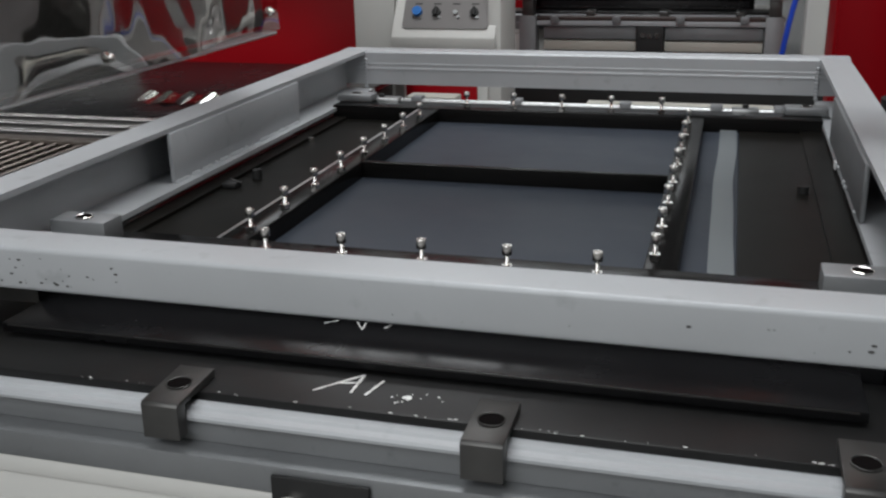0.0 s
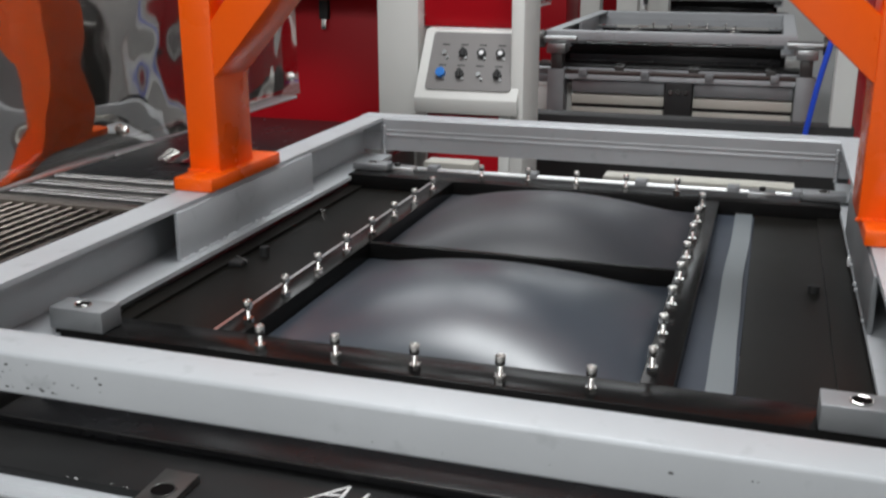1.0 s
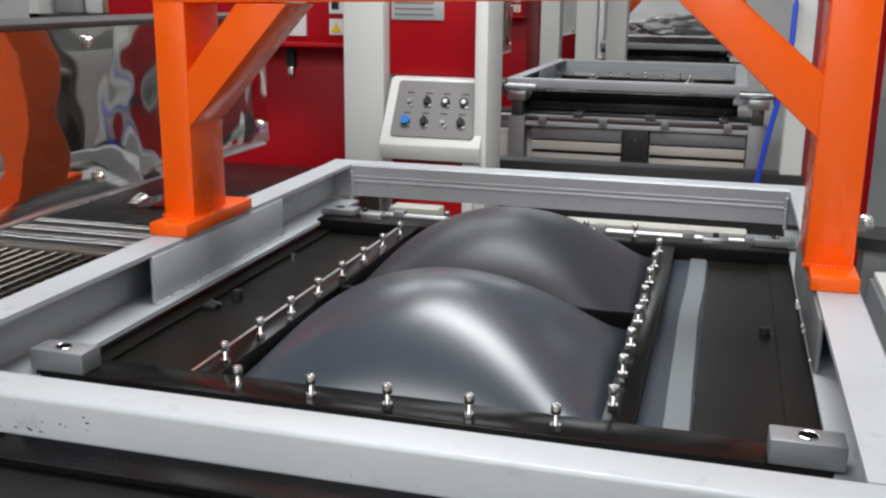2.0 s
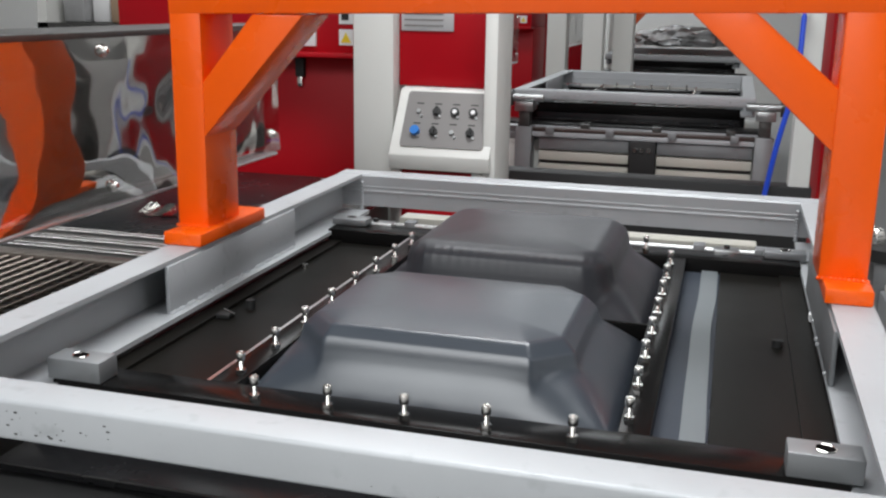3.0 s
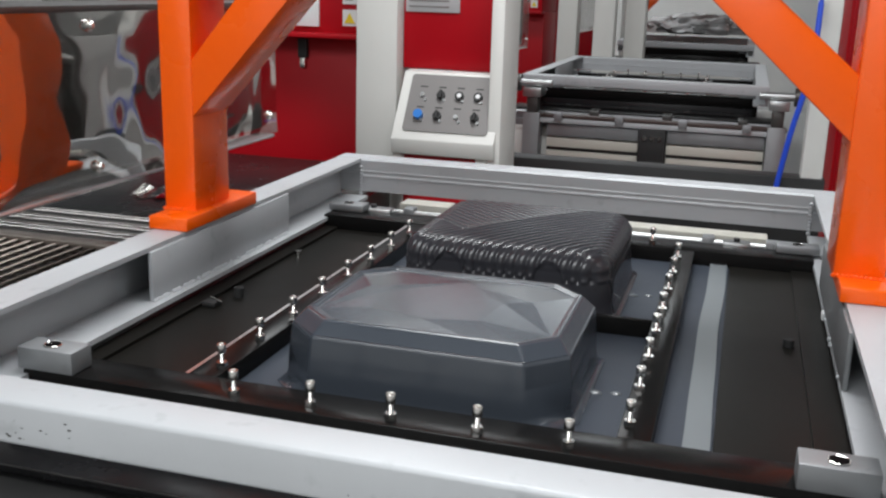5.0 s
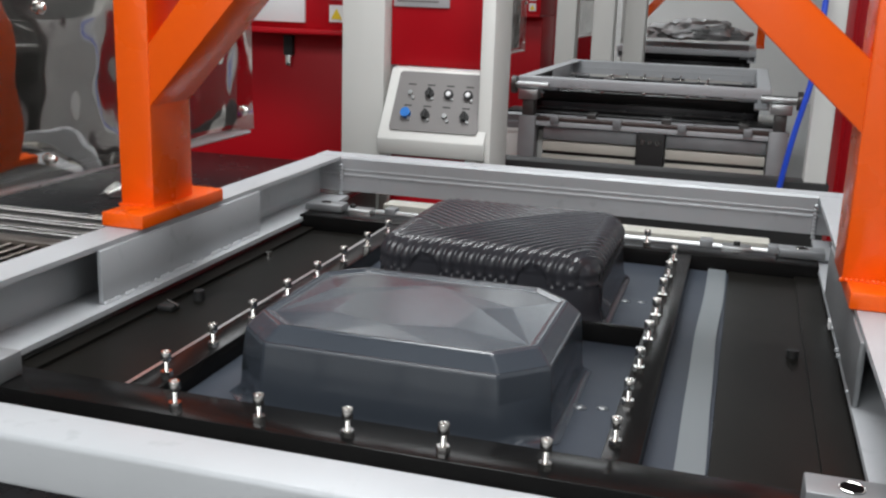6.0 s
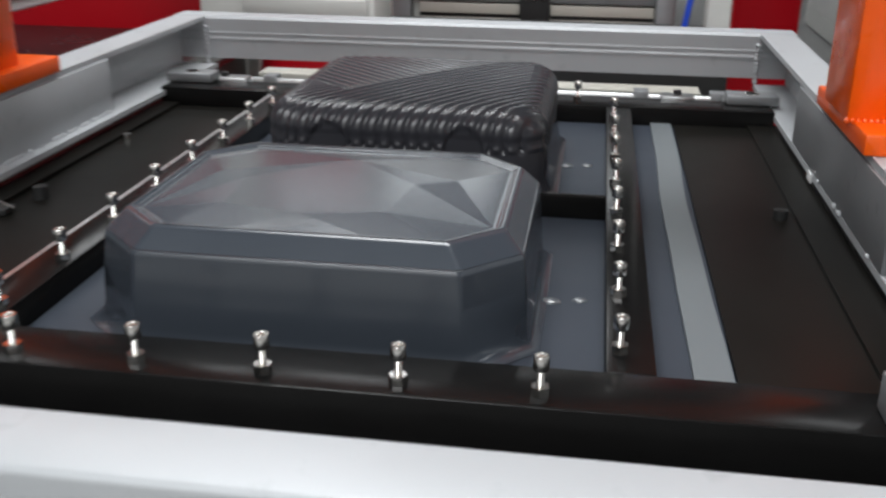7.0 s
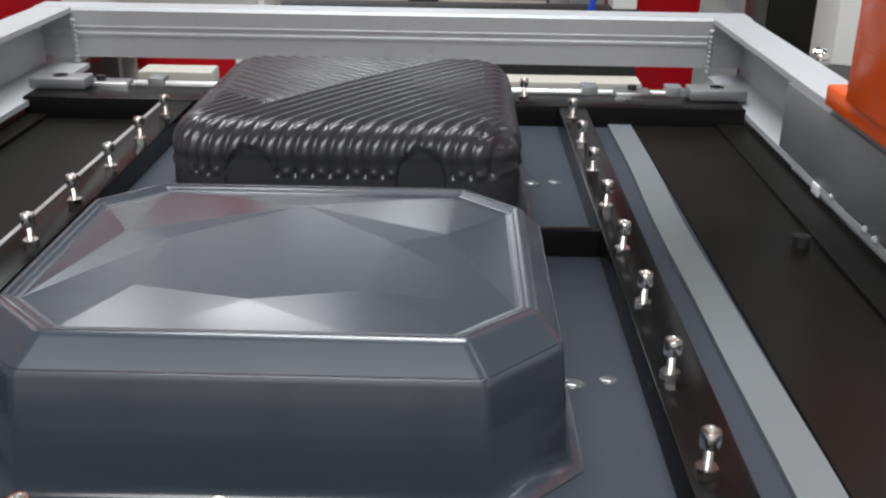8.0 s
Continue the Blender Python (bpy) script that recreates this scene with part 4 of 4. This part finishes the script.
for xa, xb in ((-0.31, 0.185), (0.335, 0.83)):
    part("grey_housing", box(bm_new(), xa, xb, 4.25, 4.31, 0.775, 0.838, 0.004), GREY_MACHINE, fm)
    part("cream_housing", box(bm_new(), xa, xb, 4.25, 4.31, 0.715, 0.765, 0.006), CREAM, fm)
    part("cream_housing", box(bm_new(), xa, xb, 4.25, 4.31, 0.640, 0.695, 0.006), CREAM, fm)
    part("dark_seam", box(bm_new(), xa, xb, 4.27, 4.31, 0.696, 0.714), BLACK, fm)
part("front_rail", box(bm_new(), -0.36, 0.90, 4.225, 4.249, 0.848, 0.872, 0.003), ALU, fm)
part("gasket_plate", box(bm_new(), -0.42, 0.93, 4.232, 4.30, 0.874, 0.892, 0.002), BROWN_PLATE, fm)
for x in (-0.246, 0.083, 0.412, 0.734):
    part("rail_tab", box(bm_new(), x - 0.022, x + 0.022, 4.205, 4.231, 0.862, 0.902, 0.003), GREY_MACHINE, fm)
for x in (-0.39, 0.88):
    part("end_post", box(bm_new(), x - 0.045, x + 0.045, 4.20, 4.31, 0.02, 0.90, 0.004), GREY_MACHINE, fm)
    part("end_clamp", box(bm_new(), x - 0.05, x + 0.05, 4.19, 4.31, 0.985, 1.035, 0.004), STEEL_BLOCK, fm)
    part("clamp_foot", box(bm_new(), x - 0.03, x + 0.03, 4.21, 4.30, 0.9005, 0.9845, 0.004), STEEL_DARK, fm)
    part("pivot", rod(bm_new(), (x - 0.10, 4.24, 1.055), (x + 0.10, 4.24, 1.055), 0.020, 18), STEEL_BLOCK, fm)
    part("pivot_disc", rod(bm_new(), (x + (0.07 if x > 0 else -0.07), 4.24, 1.055), (x + (0.095 if x > 0 else -0.095), 4.24, 1.055), 0.046, 24), STEEL_DARK, fm)
# wrapped bundle on the third machine
bm = bm_new()
bmesh.ops.create_icosphere(bm, subdivisions=5, radius=1.0)
for v in bm.verts:
    n = noise.fractal(v.co * 2.3, 1.0, 2.0, 4)
    v.co = Vector((v.co.x * 0.50, v.co.y * 0.5, max(-0.1, v.co.z) * 0.17)) * (1 + 0.3 * n) + Vector((0.15, 9.9, 1.16))
one("film_wrap", bm, WRAP, "crumpled heap of grey film lying on the far machine", "plastic film", smooth=60)
# shelf with boxes far off
shelf = thing("storage_rack", "dark storage rack with boxes and sacks far off", "rack")
part("shelf_board", box(bm_new(), -4.4, -1.95, 5.4, 6.2, 1.30, 1.36), STEEL_DARK, shelf)
part("shelf_board", box(bm_new(), -4.4, -1.95, 5.4, 6.2, 0.50, 0.56), STEEL_DARK, shelf)
for x in (-4.35, -3.2, -2.0):
    part("upright", box(bm_new(), x - 0.04, x + 0.04, 5.4, 6.2, 0, 2.3), WHITE, shelf)
rng = random.Random(8)
x = -4.25
while x < -2.2:
    w = 0.16 + 0.22 * rng.random()
    m = rng.choice((BROWN, PAPER, GREY_MACHINE, WRAP, ORANGE, STEEL_DARK))
    tagged(part("storage_box", box(bm_new(), x, x + w - 0.02, 5.5 + 0.1 * rng.random(), 6.0, 1.361, 1.46 + 0.22 * rng.random(), 0.02), m), "small box or sack standing on the storage rack", "box", "boxes on the rack")
    x += w

def motions():
    """All movement: the gantry comes down, the sheet swells, the moulds rise and the sheet is drawn on to them."""
    drop = ((0, 0.275), (0.1, 0.215), (0.2, 0.155), (0.3, 0.106), (0.4, 0.050), (0.5, 0.008), (0.57, 0.0), (8.0, 0.0))
    walk(press, [(t, pose(0, 0, z)) for t, z in drop])
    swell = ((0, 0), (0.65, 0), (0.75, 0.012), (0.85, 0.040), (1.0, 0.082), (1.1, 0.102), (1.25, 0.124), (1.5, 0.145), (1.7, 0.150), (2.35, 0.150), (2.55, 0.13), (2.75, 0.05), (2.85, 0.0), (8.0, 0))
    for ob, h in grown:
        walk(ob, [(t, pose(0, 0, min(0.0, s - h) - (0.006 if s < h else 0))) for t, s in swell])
    # moulds
    rise = ((0, -0.30), (1.7, -0.30), (2.1, -0.12), (2.4, -0.02), (2.6, 0.0), (8.0, 0.0))
    walk(shell_front, [(t, pose(FX, FY, ZS + 0.0008 + z)) for t, z in rise])
    walk(shell_back, [(t, pose(BX, BY, ZS + 0.0008 + z)) for t, z in rise])
    # the pips are pressed into the sheet along with the moulds
    for ob in pips:
        walk(ob, [(0, pose(0, 0, -0.02)), (2.5, pose(0, 0, -0.02)), (2.8, pose(0, 0, 0)), (8.0, pose(0, 0, 0))])
    ends = [row[3] for row in STAGES[1:]] + [3.70]
    for ob, k in draped:
        hump, soft, lift, a = STAGES[k]
        b, low = ends[k], (STAGES[k + 1][0] if k < 6 else 0.0) - hump
        up = [(t, pose(0, 0, z)) for t, z in rise[:5]]
        walk(ob, up + [(a, pose(0, 0, 0)), (b, pose(0, 0, low - 0.001)), (b + 0.12, pose(0, 0, -0.14)), (8.0, pose(0, 0, -0.14))])


motions()
